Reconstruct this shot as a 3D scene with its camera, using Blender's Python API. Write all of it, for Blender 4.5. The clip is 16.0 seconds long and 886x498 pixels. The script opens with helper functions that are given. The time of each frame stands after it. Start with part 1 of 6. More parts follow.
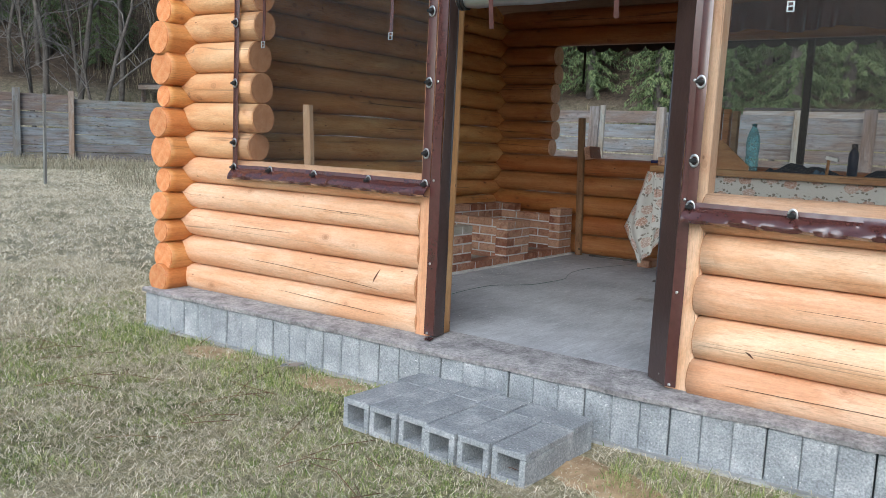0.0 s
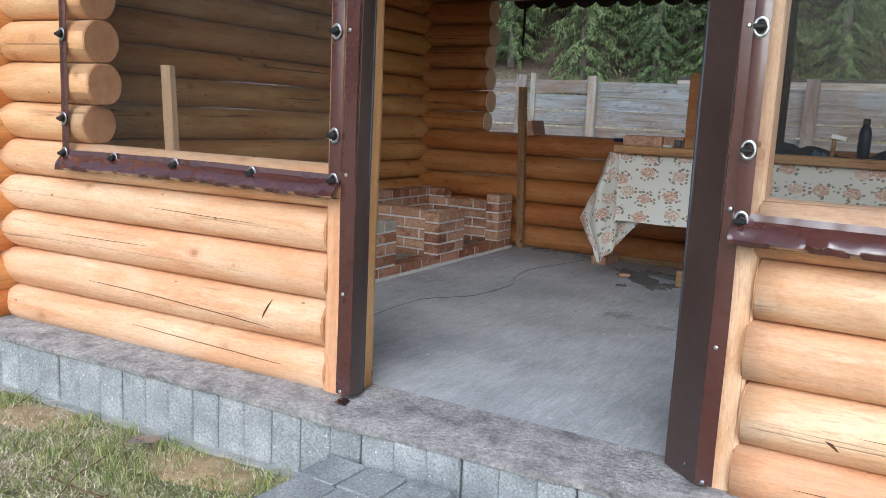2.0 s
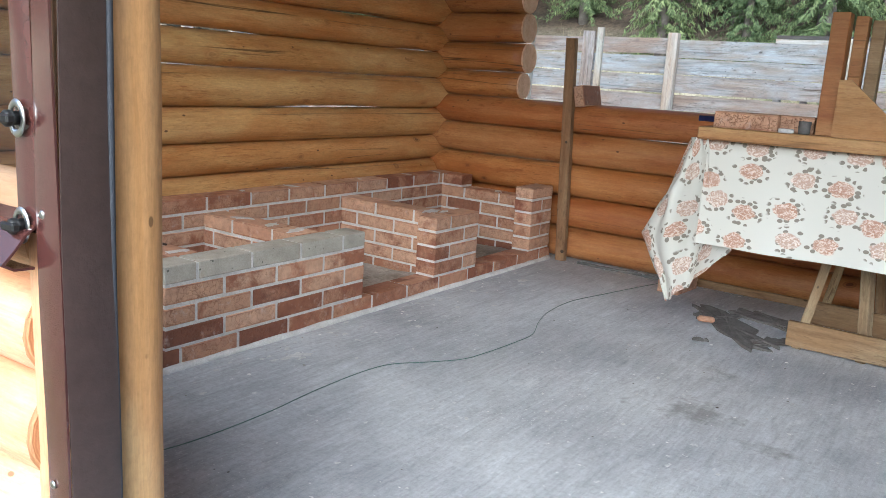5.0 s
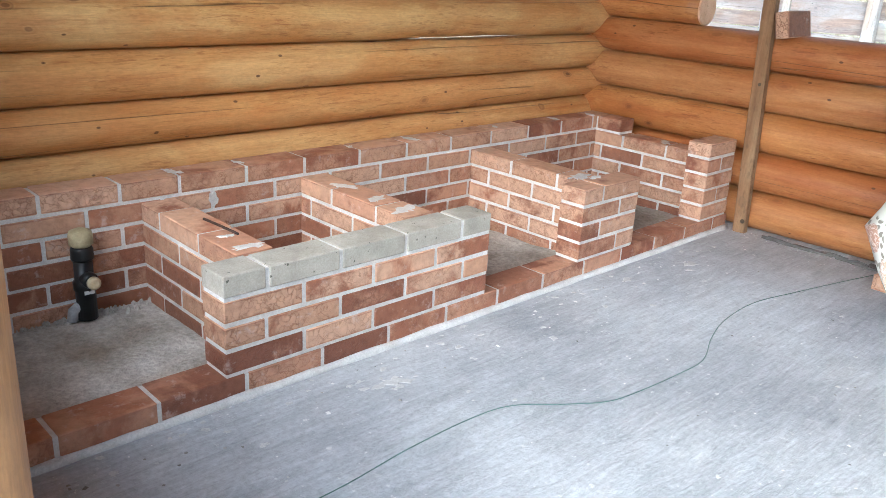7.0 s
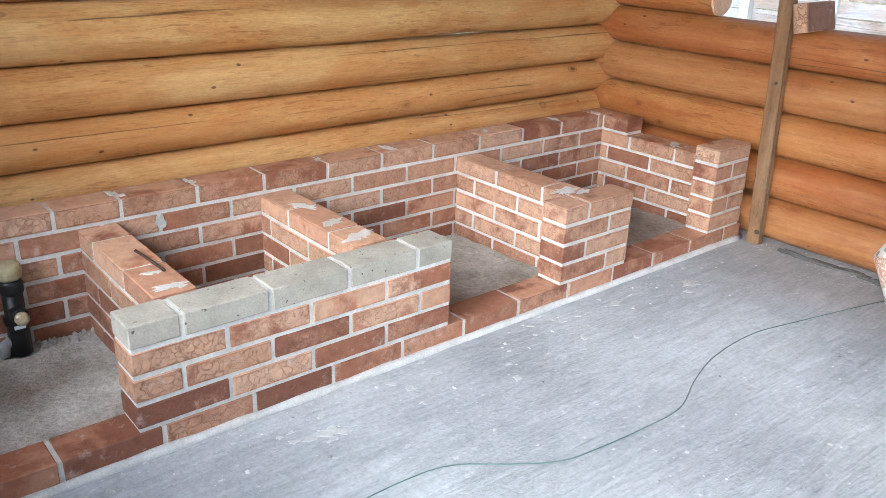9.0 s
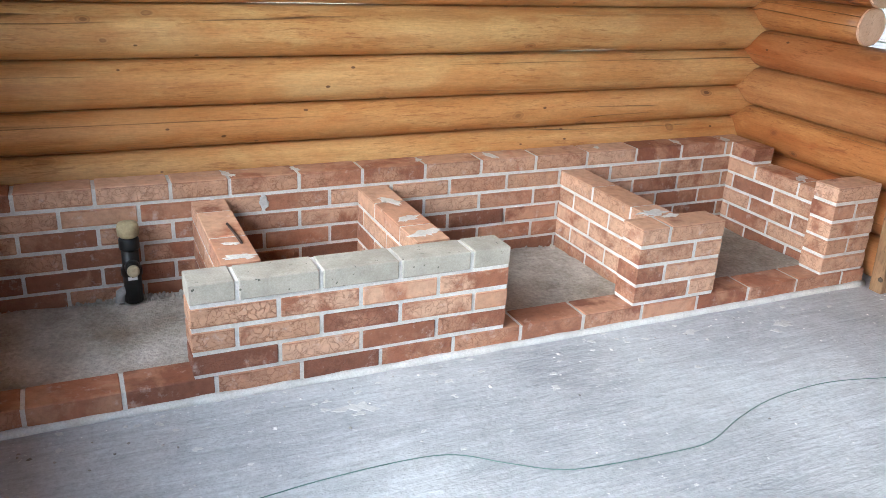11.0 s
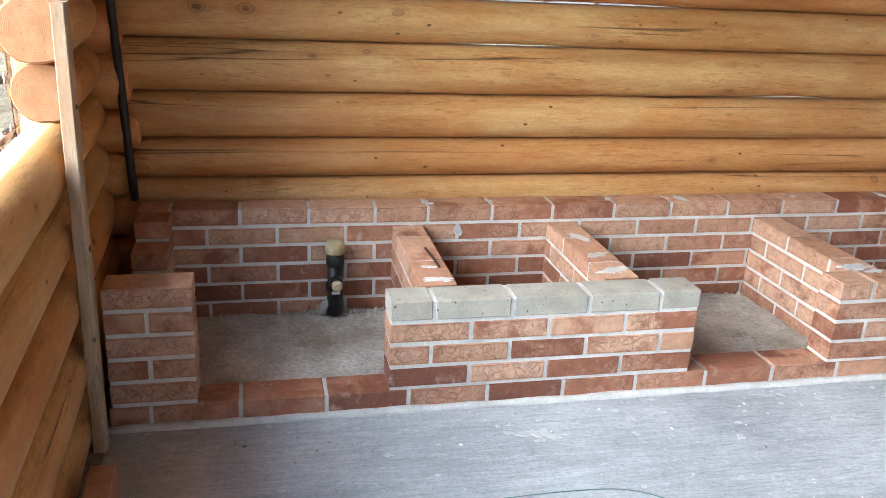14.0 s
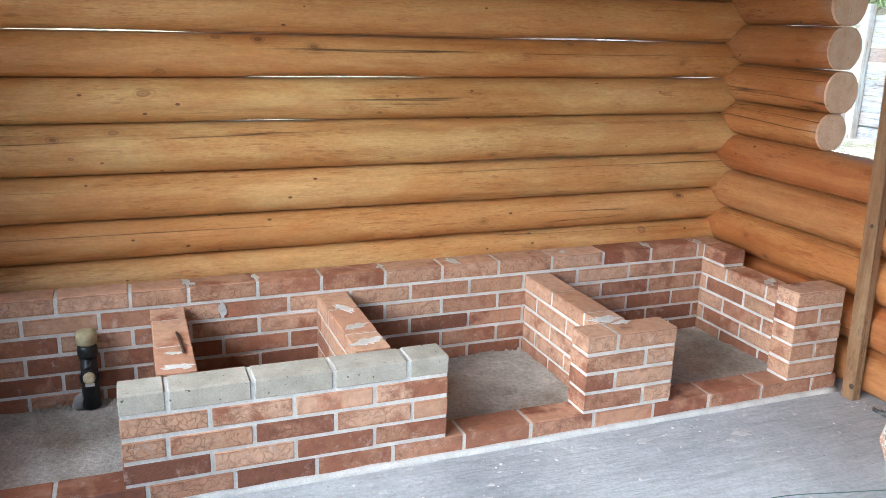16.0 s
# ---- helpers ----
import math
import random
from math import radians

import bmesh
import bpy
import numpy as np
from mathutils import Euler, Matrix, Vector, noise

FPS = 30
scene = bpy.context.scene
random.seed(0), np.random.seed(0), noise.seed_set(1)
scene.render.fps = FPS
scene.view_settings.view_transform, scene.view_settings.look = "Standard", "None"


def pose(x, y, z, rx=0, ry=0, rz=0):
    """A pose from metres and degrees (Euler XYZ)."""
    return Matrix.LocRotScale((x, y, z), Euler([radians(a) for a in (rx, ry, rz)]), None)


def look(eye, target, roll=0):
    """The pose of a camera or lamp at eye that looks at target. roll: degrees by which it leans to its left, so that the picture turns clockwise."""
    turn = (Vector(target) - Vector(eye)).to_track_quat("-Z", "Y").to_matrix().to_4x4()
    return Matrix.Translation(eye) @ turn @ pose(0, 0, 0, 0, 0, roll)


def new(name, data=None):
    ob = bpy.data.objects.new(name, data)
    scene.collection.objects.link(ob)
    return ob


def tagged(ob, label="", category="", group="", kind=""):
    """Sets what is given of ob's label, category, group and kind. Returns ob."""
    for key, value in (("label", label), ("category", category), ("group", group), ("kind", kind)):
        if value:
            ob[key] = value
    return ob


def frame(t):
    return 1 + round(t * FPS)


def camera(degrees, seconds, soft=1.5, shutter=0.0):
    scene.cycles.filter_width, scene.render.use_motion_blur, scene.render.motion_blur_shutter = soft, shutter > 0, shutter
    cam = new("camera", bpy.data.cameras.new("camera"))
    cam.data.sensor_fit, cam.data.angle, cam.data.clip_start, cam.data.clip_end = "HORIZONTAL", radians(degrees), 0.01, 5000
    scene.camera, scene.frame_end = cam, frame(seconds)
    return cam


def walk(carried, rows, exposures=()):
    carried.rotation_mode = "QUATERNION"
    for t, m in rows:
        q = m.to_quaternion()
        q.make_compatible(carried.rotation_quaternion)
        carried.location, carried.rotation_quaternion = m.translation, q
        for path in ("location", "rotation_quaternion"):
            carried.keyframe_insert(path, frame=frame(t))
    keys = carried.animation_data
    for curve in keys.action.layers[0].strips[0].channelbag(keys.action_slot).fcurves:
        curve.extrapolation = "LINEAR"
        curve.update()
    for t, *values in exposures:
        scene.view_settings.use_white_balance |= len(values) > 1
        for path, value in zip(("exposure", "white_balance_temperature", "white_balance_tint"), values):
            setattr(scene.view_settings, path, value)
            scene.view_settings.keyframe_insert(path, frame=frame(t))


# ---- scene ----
cam = camera(56.9, 16.0, 0.65)
PATH = [
    (0, (-0.094, 0.071, 1.049), (-1.262, 1.674, 0.79), 2.7),
    (0.5, (-0.275, 0.355, 1.065), (-1.426, 1.967, 0.791), 2.6),
    (1, (-0.477, 0.575, 1.096), (-1.595, 2.21, 0.816), 2.7),
    (1.5, (-0.741, 0.796, 1.104), (-1.75, 2.494, 0.79), 2.8),
    (2, (-0.886, 1.136, 1.073), (-1.876, 2.844, 0.753), 2.7),
    (2.5, (-1.036, 1.483, 1.083), (-2.019, 3.195, 0.766), 2.8),
    (3, (-1.227, 1.778, 1.082), (-2.141, 3.529, 0.771), 3.5),
    (3.5, (-1.316, 2.151, 1.056), (-2.25, 3.888, 0.723), 3.7),
    (3.7, (-1.355, 2.279, 1.068), (-2.294, 4.014, 0.734), 3.7),
    (5.8, (-1.746, 3.226, 1.091), (-2.956, 4.748, 0.623), 3.6),
    (6, (-1.846, 3.313, 1.089), (-3.059, 4.83, 0.613), 3.6),
    (6.5, (-1.999, 3.437, 1.17), (-3.209, 4.918, 0.587), 3.4),
    (7, (-2.003, 3.573, 1.213), (-3.344, 4.897, 0.545), 3.3),
    (7.5, (-1.983, 3.708, 1.265), (-3.425, 4.882, 0.529), 3.0),
    (8, (-2.029, 3.806, 1.284), (-3.442, 5.011, 0.542), 2.2),
    (8.2, (-2.029, 3.848, 1.293), (-3.433, 5.063, 0.548), 2.0),
    (10.3, (-1.766, 4.26, 1.373), (-3.353, 5.238, 0.647), 2.7),
    (10.5, (-1.712, 4.297, 1.37), (-3.348, 5.188, 0.64), 2.9),
    (11, (-1.635, 4.331, 1.373), (-3.317, 5.122, 0.635), 3.0),
    (11.5, (-1.648, 4.251, 1.369), (-3.33, 5.043, 0.632), 3.0),
    (12, (-1.655, 4.153, 1.377), (-3.339, 4.94, 0.638), 2.9),
    (12.5, (-1.64, 4.117, 1.38), (-3.356, 4.845, 0.656), 3.1),
    (13, (-1.589, 4.197, 1.383), (-3.391, 4.716, 0.687), 3.4),
    (13.5, (-1.563, 4.234, 1.385), (-3.398, 4.659, 0.711), 2.9),
    (14, (-1.567, 4.206, 1.388), (-3.402, 4.628, 0.716), 2.8),
    (14.5, (-1.581, 4.204, 1.395), (-3.364, 4.802, 0.715), 2.0),
    (15, (-1.543, 4.323, 1.434), (-3.312, 5.001, 0.791), 0.0),
    (15.5, (-1.486, 4.535, 1.472), (-3.281, 5.173, 0.866), 1.0),
    (16, (-1.467, 4.66, 1.474), (-3.261, 5.361, 0.935), 1.6),
]
EXPOSURE = [(0.0, 0.2, 5380, 6), (2.0, 0.32, 5380, 6), (3.0, 0.46, 5400, 6), (3.7, 0.74, 5380, 6), (4.6, 1.05, 5330, 5), (5.8, 1.76, 5220, 4), (7.0, 2.1, 5130, 3.5), (10.3, 2.2, 5130, 3), (14.5, 2.26, 5100, 2.5), (16.0, 2.18, 5060, 2.5)]
walk(cam, [(t, look(eye, target, roll)) for t, eye, target, roll in PATH], EXPOSURE)

# ---------------- world, sun ----------------
world = bpy.data.worlds.new("overcast_sky")
world.use_nodes = True
scene.world = world
wn = world.node_tree.nodes
sky = wn.new("ShaderNodeTexSky")
sky.sky_type = 'NISHITA'
sky.sun_disc = False
sky.sun_elevation, sky.sun_rotation = radians(32), radians(161)
sky.air_density, sky.dust_density, sky.ozone_density = 1.2, 5.0, 1.0
grey = wn.new("ShaderNodeHueSaturation")
grey.inputs["Saturation"].default_value = 0.8
world.node_tree.links.new(sky.outputs[0], grey.inputs["Color"])
world.node_tree.links.new(grey.outputs[0], wn["Background"].inputs[0])
wn["Background"].inputs[1].default_value = 0.13
sun = new("sun", bpy.data.lights.new("sun", 'SUN'))
sun.data.energy, sun.data.angle, sun.data.color = 1.5, radians(60), (1.0, 0.985, 0.97)
sun.matrix_world = look((4.2, -12.5, 8), (0, 0, 0))

# ---------------- material helpers ----------------
def nodes_of(name, rough=0.7, metal=0.0, spec=0.5):
    m = bpy.data.materials.new(name)
    m.use_nodes = True
    nt = m.node_tree
    b = nt.nodes["Principled BSDF"]
    b.inputs["Roughness"].default_value = rough
    b.inputs["Metallic"].default_value = metal
    b.inputs["Specular IOR Level"].default_value = spec
    return m, nt, b

def nd(nt, kind, **kw):
    n = nt.nodes.new(kind)
    for k, v in kw.items():
        n.inputs[k.replace("_", " ")].default_value = v
    return n

def lk(nt, a, b):
    nt.links.new(a, b)

def ramp(nt, fac, stops):
    r = nt.nodes.new("ShaderNodeValToRGB")
    cr = r.color_ramp
    while len(cr.elements) < len(stops):
        cr.elements.new(0.5)
    for e, (p, c) in zip(cr.elements, stops):
        e.position, e.color = p, (c if len(c) == 4 else (*c, 1))
    lk(nt, fac, r.inputs[0])
    return r.outputs[0]

def coords(nt, scale=(1, 1, 1), shift=True, source="Object"):
    tc = nt.nodes.new("ShaderNodeTexCoord")
    mp = nt.nodes.new("ShaderNodeMapping")
    mp.inputs["Scale"].default_value = scale
    lk(nt, tc.outputs[source], mp.inputs["Vector"])
    if shift:
        oi = nt.nodes.new("ShaderNodeObjectInfo")
        mul = nt.nodes.new("ShaderNodeMath")
        mul.operation = 'MULTIPLY'
        mul.inputs[1].default_value = 37.0
        lk(nt, oi.outputs["Random"], mul.inputs[0])
        lk(nt, mul.outputs[0], mp.inputs["Location"])
    return mp.outputs[0]

def tex_noise(nt, vec, scale, detail=4, rough=0.55, distortion=0.0):
    n = nd(nt, "ShaderNodeTexNoise", Scale=scale, Detail=detail, Roughness=rough, Distortion=distortion)
    lk(nt, vec, n.inputs["Vector"])
    return n.outputs["Fac"]

def mixc(nt, fac, a, b, mode='MIX'):
    m = nt.nodes.new("ShaderNodeMix")
    m.data_type, m.blend_type = 'RGBA', mode
    for sock, v in ((m.inputs[0], fac), (m.inputs[6], a), (m.inputs[7], b)):
        if isinstance(v, (int, float)):
            sock.default_value = v
        elif isinstance(v, tuple):
            sock.default_value = (*v, 1)
        else:
            lk(nt, v, sock)
    return m.outputs[2]

def math_(nt, op, a, b=0.0):
    m = nt.nodes.new("ShaderNodeMath")
    m.operation = op
    for sock, v in zip(m.inputs, (a, b)):
        if isinstance(v, (int, float)):
            sock.default_value = v
        else:
            lk(nt, v, sock)
    return m.outputs[0]

def bump(nt, bsdf, height, strength, dist):
    b = nt.nodes.new("ShaderNodeBump")
    b.inputs["Strength"].default_value, b.inputs["Distance"].default_value = strength, dist
    lk(nt, height, b.inputs["Height"])
    lk(nt, b.outputs[0], bsdf.inputs["Normal"])

def rand_obj(nt):
    return nt.nodes.new("ShaderNodeObjectInfo").outputs["Random"]

def rand_isl(nt):
    return nt.nodes.new("ShaderNodeNewGeometry").outputs["Random Per Island"]

# wood along the local X axis: faint grain, patches, short dark flecks, knots with rings, drying cracks
def wood(name, light, mid, dark, knot, rough=0.5, crack=0.85, knots=True, spec=0.4, bumps=0.5, knot_share=0.52, fleck_amount=0.6, vary=1.0):
    m, nt, b = nodes_of(name, rough, spec=spec)
    # grain lines bend round slow waves
    g = tex_noise(nt, coords(nt, (1.1, 19, 19)), 1.0, 7, 0.66, 0.5)
    base = ramp(nt, g, [(0.26, dark), (0.44, mid), (0.72, light)])
    broad = tex_noise(nt, coords(nt, (1.3, 4.5, 4.5)), 1.0, 5, 0.6, 0.6)
    warm = mixc(nt, 1.0, base, (0.86, 0.70, 0.58), 'MULTIPLY')
    base = mixc(nt, ramp(nt, broad, [(0.40, (1, 1, 1)), (0.62, (0, 0, 0))]), base, warm)
    # pale patches paint the light that the hewn surface throws back
    shine = ramp(nt, tex_noise(nt, coords(nt, (2.2, 9, 9)), 1.0, 6, 0.7), [(0.55, (0, 0, 0)), (0.74, (1, 1, 1))])
    base = mixc(nt, math_(nt, 'MULTIPLY', shine, 0.6), base, (light[0] * 1.12, light[1] * 1.2, light[2] * 1.2))
    tone = ramp(nt, rand_obj(nt), [(0.0, (0.88, 0.74, 0.66)), (0.25, (0.97, 0.88, 0.82)), (0.5, (1.0, 1.0, 1.0)), (0.75, (1.0, 1.05, 1.06)), (1.0, (1.08, 1.06, 0.92))])
    base = mixc(nt, vary, base, tone, 'MULTIPLY')
    fine = tex_noise(nt, coords(nt, (22, 240, 240)), 1.0, 3, 0.65)
    base = mixc(nt, 0.26, base, ramp(nt, fine, [(0.3, (0.45,) * 3), (0.7, (1.28,) * 3)]), 'MULTIPLY')
    grit = tex_noise(nt, coords(nt, (55, 90, 90)), 1.0, 4, 0.7)
    base = mixc(nt, 0.22, base, ramp(nt, grit, [(0.32, (0.55, 0.5, 0.45)), (0.5, (1, 1, 1)), (0.7, (1.25,) * 3)]), 'MULTIPLY')
    if knots:
        warp = nt.nodes.new("ShaderNodeVectorMath")
        warp.operation = 'MULTIPLY_ADD'
        wn_ = nd(nt, "ShaderNodeTexNoise", Scale=2.4, Detail=2.0)
        kv = coords(nt, (5.2, 8.5, 8.5))
        lk(nt, kv, wn_.inputs["Vector"])
        lk(nt, wn_.outputs["Color"], warp.inputs[0])
        warp.inputs[1].default_value = (0.16, 0.16, 0.16)
        lk(nt, kv, warp.inputs[2])
        vo = nd(nt, "ShaderNodeTexVoronoi", Scale=1.0, Randomness=1.0)
        lk(nt, warp.outputs[0], vo.inputs["Vector"])
        sc_ = nt.nodes.new("ShaderNodeSeparateColor")
        lk(nt, vo.outputs["Color"], sc_.inputs[0])
        gate = math_(nt, 'LESS_THAN', sc_.outputs[0], knot_share)
        size = math_(nt, 'ADD', math_(nt, 'MULTIPLY', sc_.outputs[1], 1.1), 1.1)
        dist = math_(nt, 'DIVIDE', vo.outputs["Distance"], size)
        halo = ramp(nt, dist, [(0.06, (1, 1, 1)), (0.10, (0.25,) * 3), (0.125, (0.8,) * 3), (0.16, (0.2,) * 3), (0.30, (0, 0, 0))])
        core = ramp(nt, dist, [(0.045, (1, 1, 1)), (0.06, (0.15,) * 3), (0.085, (0.6,) * 3), (0.10, (0, 0, 0))])
        base = mixc(nt, math_(nt, 'MULTIPLY', math_(nt, 'MULTIPLY', halo, gate), 0.55), base, (mid[0] * 0.70, mid[1] * 0.52, mid[2] * 0.42))
        base = mixc(nt, math_(nt, 'MULTIPLY', math_(nt, 'MULTIPLY', core, gate), math_(nt, 'ADD', math_(nt, 'MULTIPLY', sc_.outputs[2], 0.7), 0.3)), base, knot)
        pin = nd(nt, "ShaderNodeTexVoronoi", Scale=1.0, Randomness=1.0)
        lk(nt, coords(nt, (9, 16, 16)), pin.inputs["Vector"])
        sp_ = nt.nodes.new("ShaderNodeSeparateColor")
        lk(nt, pin.outputs["Color"], sp_.inputs[0])
        dot = math_(nt, 'MULTIPLY', ramp(nt, pin.outputs["Distance"], [(0.07, (1, 1, 1)), (0.10, (0, 0, 0))]), math_(nt, 'LESS_THAN', sp_.outputs[0], knot_share * 0.7))
        base = mixc(nt, math_(nt, 'MULTIPLY', dot, 0.85), base, (knot[0] * 0.7, knot[1] * 0.7, knot[2] * 0.7))
        # torn-grain flecks, gathered in patches
        patchy = ramp(nt, tex_noise(nt, coords(nt, (1.9, 6, 6)), 1.0, 4, 0.6), [(0.44, (0, 0, 0)), (0.60, (1, 1, 1))])
        for sc, lo, amt in (((10, 80, 80), 0.585, 1.0), ((22, 140, 140), 0.59, 0.8)):
            fleck = ramp(nt, tex_noise(nt, coords(nt, sc), 1.0, 3, 0.6), [(lo, (0, 0, 0)), (lo + 0.05, (1, 1, 1))])
            base = mixc(nt, math_(nt, 'MULTIPLY', math_(nt, 'MULTIPLY', fleck, patchy), fleck_amount * amt), base, (dark[0] * 0.62, dark[1] * 0.48, dark[2] * 0.42))
    cr = tex_noise(nt, coords(nt, (0.12, 7, 7)), 1.0, 4, 0.4)
    line = ramp(nt, math_(nt, 'ABSOLUTE', math_(nt, 'SUBTRACT', cr, 0.56)), [(0.0022, (1, 1, 1)), (0.0042, (0, 0, 0))])
    gate = ramp(nt, tex_noise(nt, coords(nt, (0.8, 3, 3)), 1.0, 1), [(0.49, (0, 0, 0)), (0.53, (1, 1, 1))])
    line = math_(nt, 'MULTIPLY', math_(nt, 'MULTIPLY', line, gate), crack)
    base = mixc(nt, line, base, (0.05, 0.025, 0.012))
    lk(nt, base, b.inputs["Base Color"])
    hewn = tex_noise(nt, coords(nt, (9, 26, 26)), 1.0, 4, 0.6)
    h = math_(nt, 'ADD', math_(nt, 'MULTIPLY', hewn, 1.3), math_(nt, 'SUBTRACT', math_(nt, 'ADD', math_(nt, 'MULTIPLY', g, 0.5), math_(nt, 'MULTIPLY', grit, 0.35)), math_(nt, 'MULTIPLY', line, 2.0)))
    bump(nt, b, h, bumps, 0.004)
    lk(nt, math_(nt, 'ADD', math_(nt, 'MULTIPLY', grit, 0.2), rough - 0.1), b.inputs["Roughness"])
    return m

WOOD_PALE = wood("peeled_pine_outside", (0.80, 0.585, 0.415), (0.76, 0.515, 0.335), (0.66, 0.395, 0.225), (0.34, 0.17, 0.08), 0.5, 0.55, knot_share=0.26, fleck_amount=0.35, vary=0.4)
WOOD_ORANGE = wood("varnished_pine_inside", (0.72, 0.475, 0.205), (0.63, 0.375, 0.145), (0.48, 0.24, 0.082), (0.13, 0.055, 0.025), 0.40, fleck_amount=0.55)
# redder pine of the back wall, its weaker light also put into the colour
WOOD_RED_DIM = wood("red_brown_pine_dimmed", (0.48, 0.24, 0.09), (0.40, 0.175, 0.062), (0.28, 0.105, 0.034), (0.11, 0.04, 0.018), 0.42, fleck_amount=0.55)
WOOD_HONEY = wood("honey_pine_outside", (0.76, 0.53, 0.31), (0.69, 0.445, 0.24), (0.56, 0.32, 0.15), (0.28, 0.13, 0.05), 0.5, 0.55, knot_share=0.25, fleck_amount=0.4, vary=0.5)
WOOD_STUB = wood("stained_pine_corner", (0.72, 0.38, 0.15), (0.62, 0.30, 0.10), (0.45, 0.19, 0.06), (0.2, 0.08, 0.03), 0.45, 0.3, knot_share=0.1, fleck_amount=0.15)
# unseen ceiling boards, kept dark to cut the light bounced indoors
WOOD_DARK = wood("dark_ceiling_boards", (0.30, 0.145, 0.075), (0.23, 0.105, 0.052), (0.13, 0.058, 0.028), (0.05, 0.025, 0.012), 0.6)
WOOD_ASH = wood("bleached_stick", (0.62, 0.58, 0.47), (0.50, 0.46, 0.35), (0.30, 0.265, 0.19), (0.16, 0.13, 0.09), 0.8)
# pole tone darkened to carry the shade on its inner side
WOOD_POLE = wood("peeled_pole", (0.66, 0.46, 0.25), (0.57, 0.37, 0.17), (0.42, 0.24, 0.09), (0.2, 0.1, 0.04), 0.5)
WOOD_PLANK = wood("planed_pine", (0.47, 0.29, 0.13), (0.38, 0.215, 0.088), (0.26, 0.13, 0.05), (0.2, 0.1, 0.04), 0.6)
WOOD_GREY = wood("weathered_stick", (0.37, 0.285, 0.175), (0.28, 0.205, 0.12), (0.15, 0.105, 0.06), (0.10, 0.07, 0.04), 0.8, 0.9)
WOOD_FENCE = wood("silvered_fence_board", (0.27, 0.285, 0.305), (0.18, 0.19, 0.205), (0.075, 0.08, 0.088), (0.05, 0.05, 0.05), 0.9, 0.8, bumps=0.9)
WOOD_FENCE_OLD = wood("blue_grey_fence_board", (0.225, 0.24, 0.265), (0.15, 0.162, 0.182), (0.055, 0.06, 0.07), (0.03, 0.03, 0.035), 0.9, 0.8, bumps=0.9)
WOOD_POST = wood("silvered_fence_post", (0.38, 0.38, 0.365), (0.28, 0.28, 0.27), (0.14, 0.14, 0.135), (0.14, 0.13, 0.12), 0.9, 0.8)

def log_end_material(name, a, b_, ring):
    m, nt, b = nodes_of(name, 0.75)
    v = coords(nt, (1, 1, 1), shift=False)
    w = nt.nodes.new("ShaderNodeTexWave")
    w.wave_type, w.rings_direction = 'RINGS', 'X'
    w.inputs["Scale"].default_value, w.inputs["Distortion"].default_value, w.inputs["Detail"].default_value = 62, 4.0, 3
    lk(nt, v, w.inputs["Vector"])
    n = tex_noise(nt, v, 24, 4)
    c = mixc(nt, ramp(nt, n, [(0.35, (0, 0, 0)), (0.65, (1, 1, 1))]), a, b_)
    c = mixc(nt, math_(nt, 'MULTIPLY', w.outputs["Fac"], 0.45), c, ring)
    star = tex_noise(nt, coords(nt, (1, 60, 14)), 1.0, 1)
    c = mixc(nt, ramp(nt, math_(nt, 'ABSOLUTE', math_(nt, 'SUBTRACT', star, 0.6)), [(0, (0.7,) * 3), (0.006, (0, 0, 0))]), c, (0.16, 0.06, 0.02))
    tone = ramp(nt, rand_obj(nt), [(0.0, (0.8, 0.78, 0.76)), (1.0, (1.05, 1.0, 0.96))])
    lk(nt, mixc(nt, 1.0, c, tone, 'MULTIPLY'), b.inputs["Base Color"])
    bump(nt, b, w.outputs["Fac"], 0.3, 0.002)
    return m

END_ORANGE = log_end_material("log_end_stained", (0.68, 0.26, 0.09), (0.78, 0.40, 0.18), (0.50, 0.18, 0.06))
END_PALE = log_end_material("log_end_sawn", (0.50, 0.255, 0.12), (0.62, 0.35, 0.18), (0.36, 0.165, 0.07))

END_PEACH = log_end_material("log_end_fresh", (0.64, 0.41, 0.26), (0.74, 0.52, 0.36), (0.50, 0.29, 0.16))

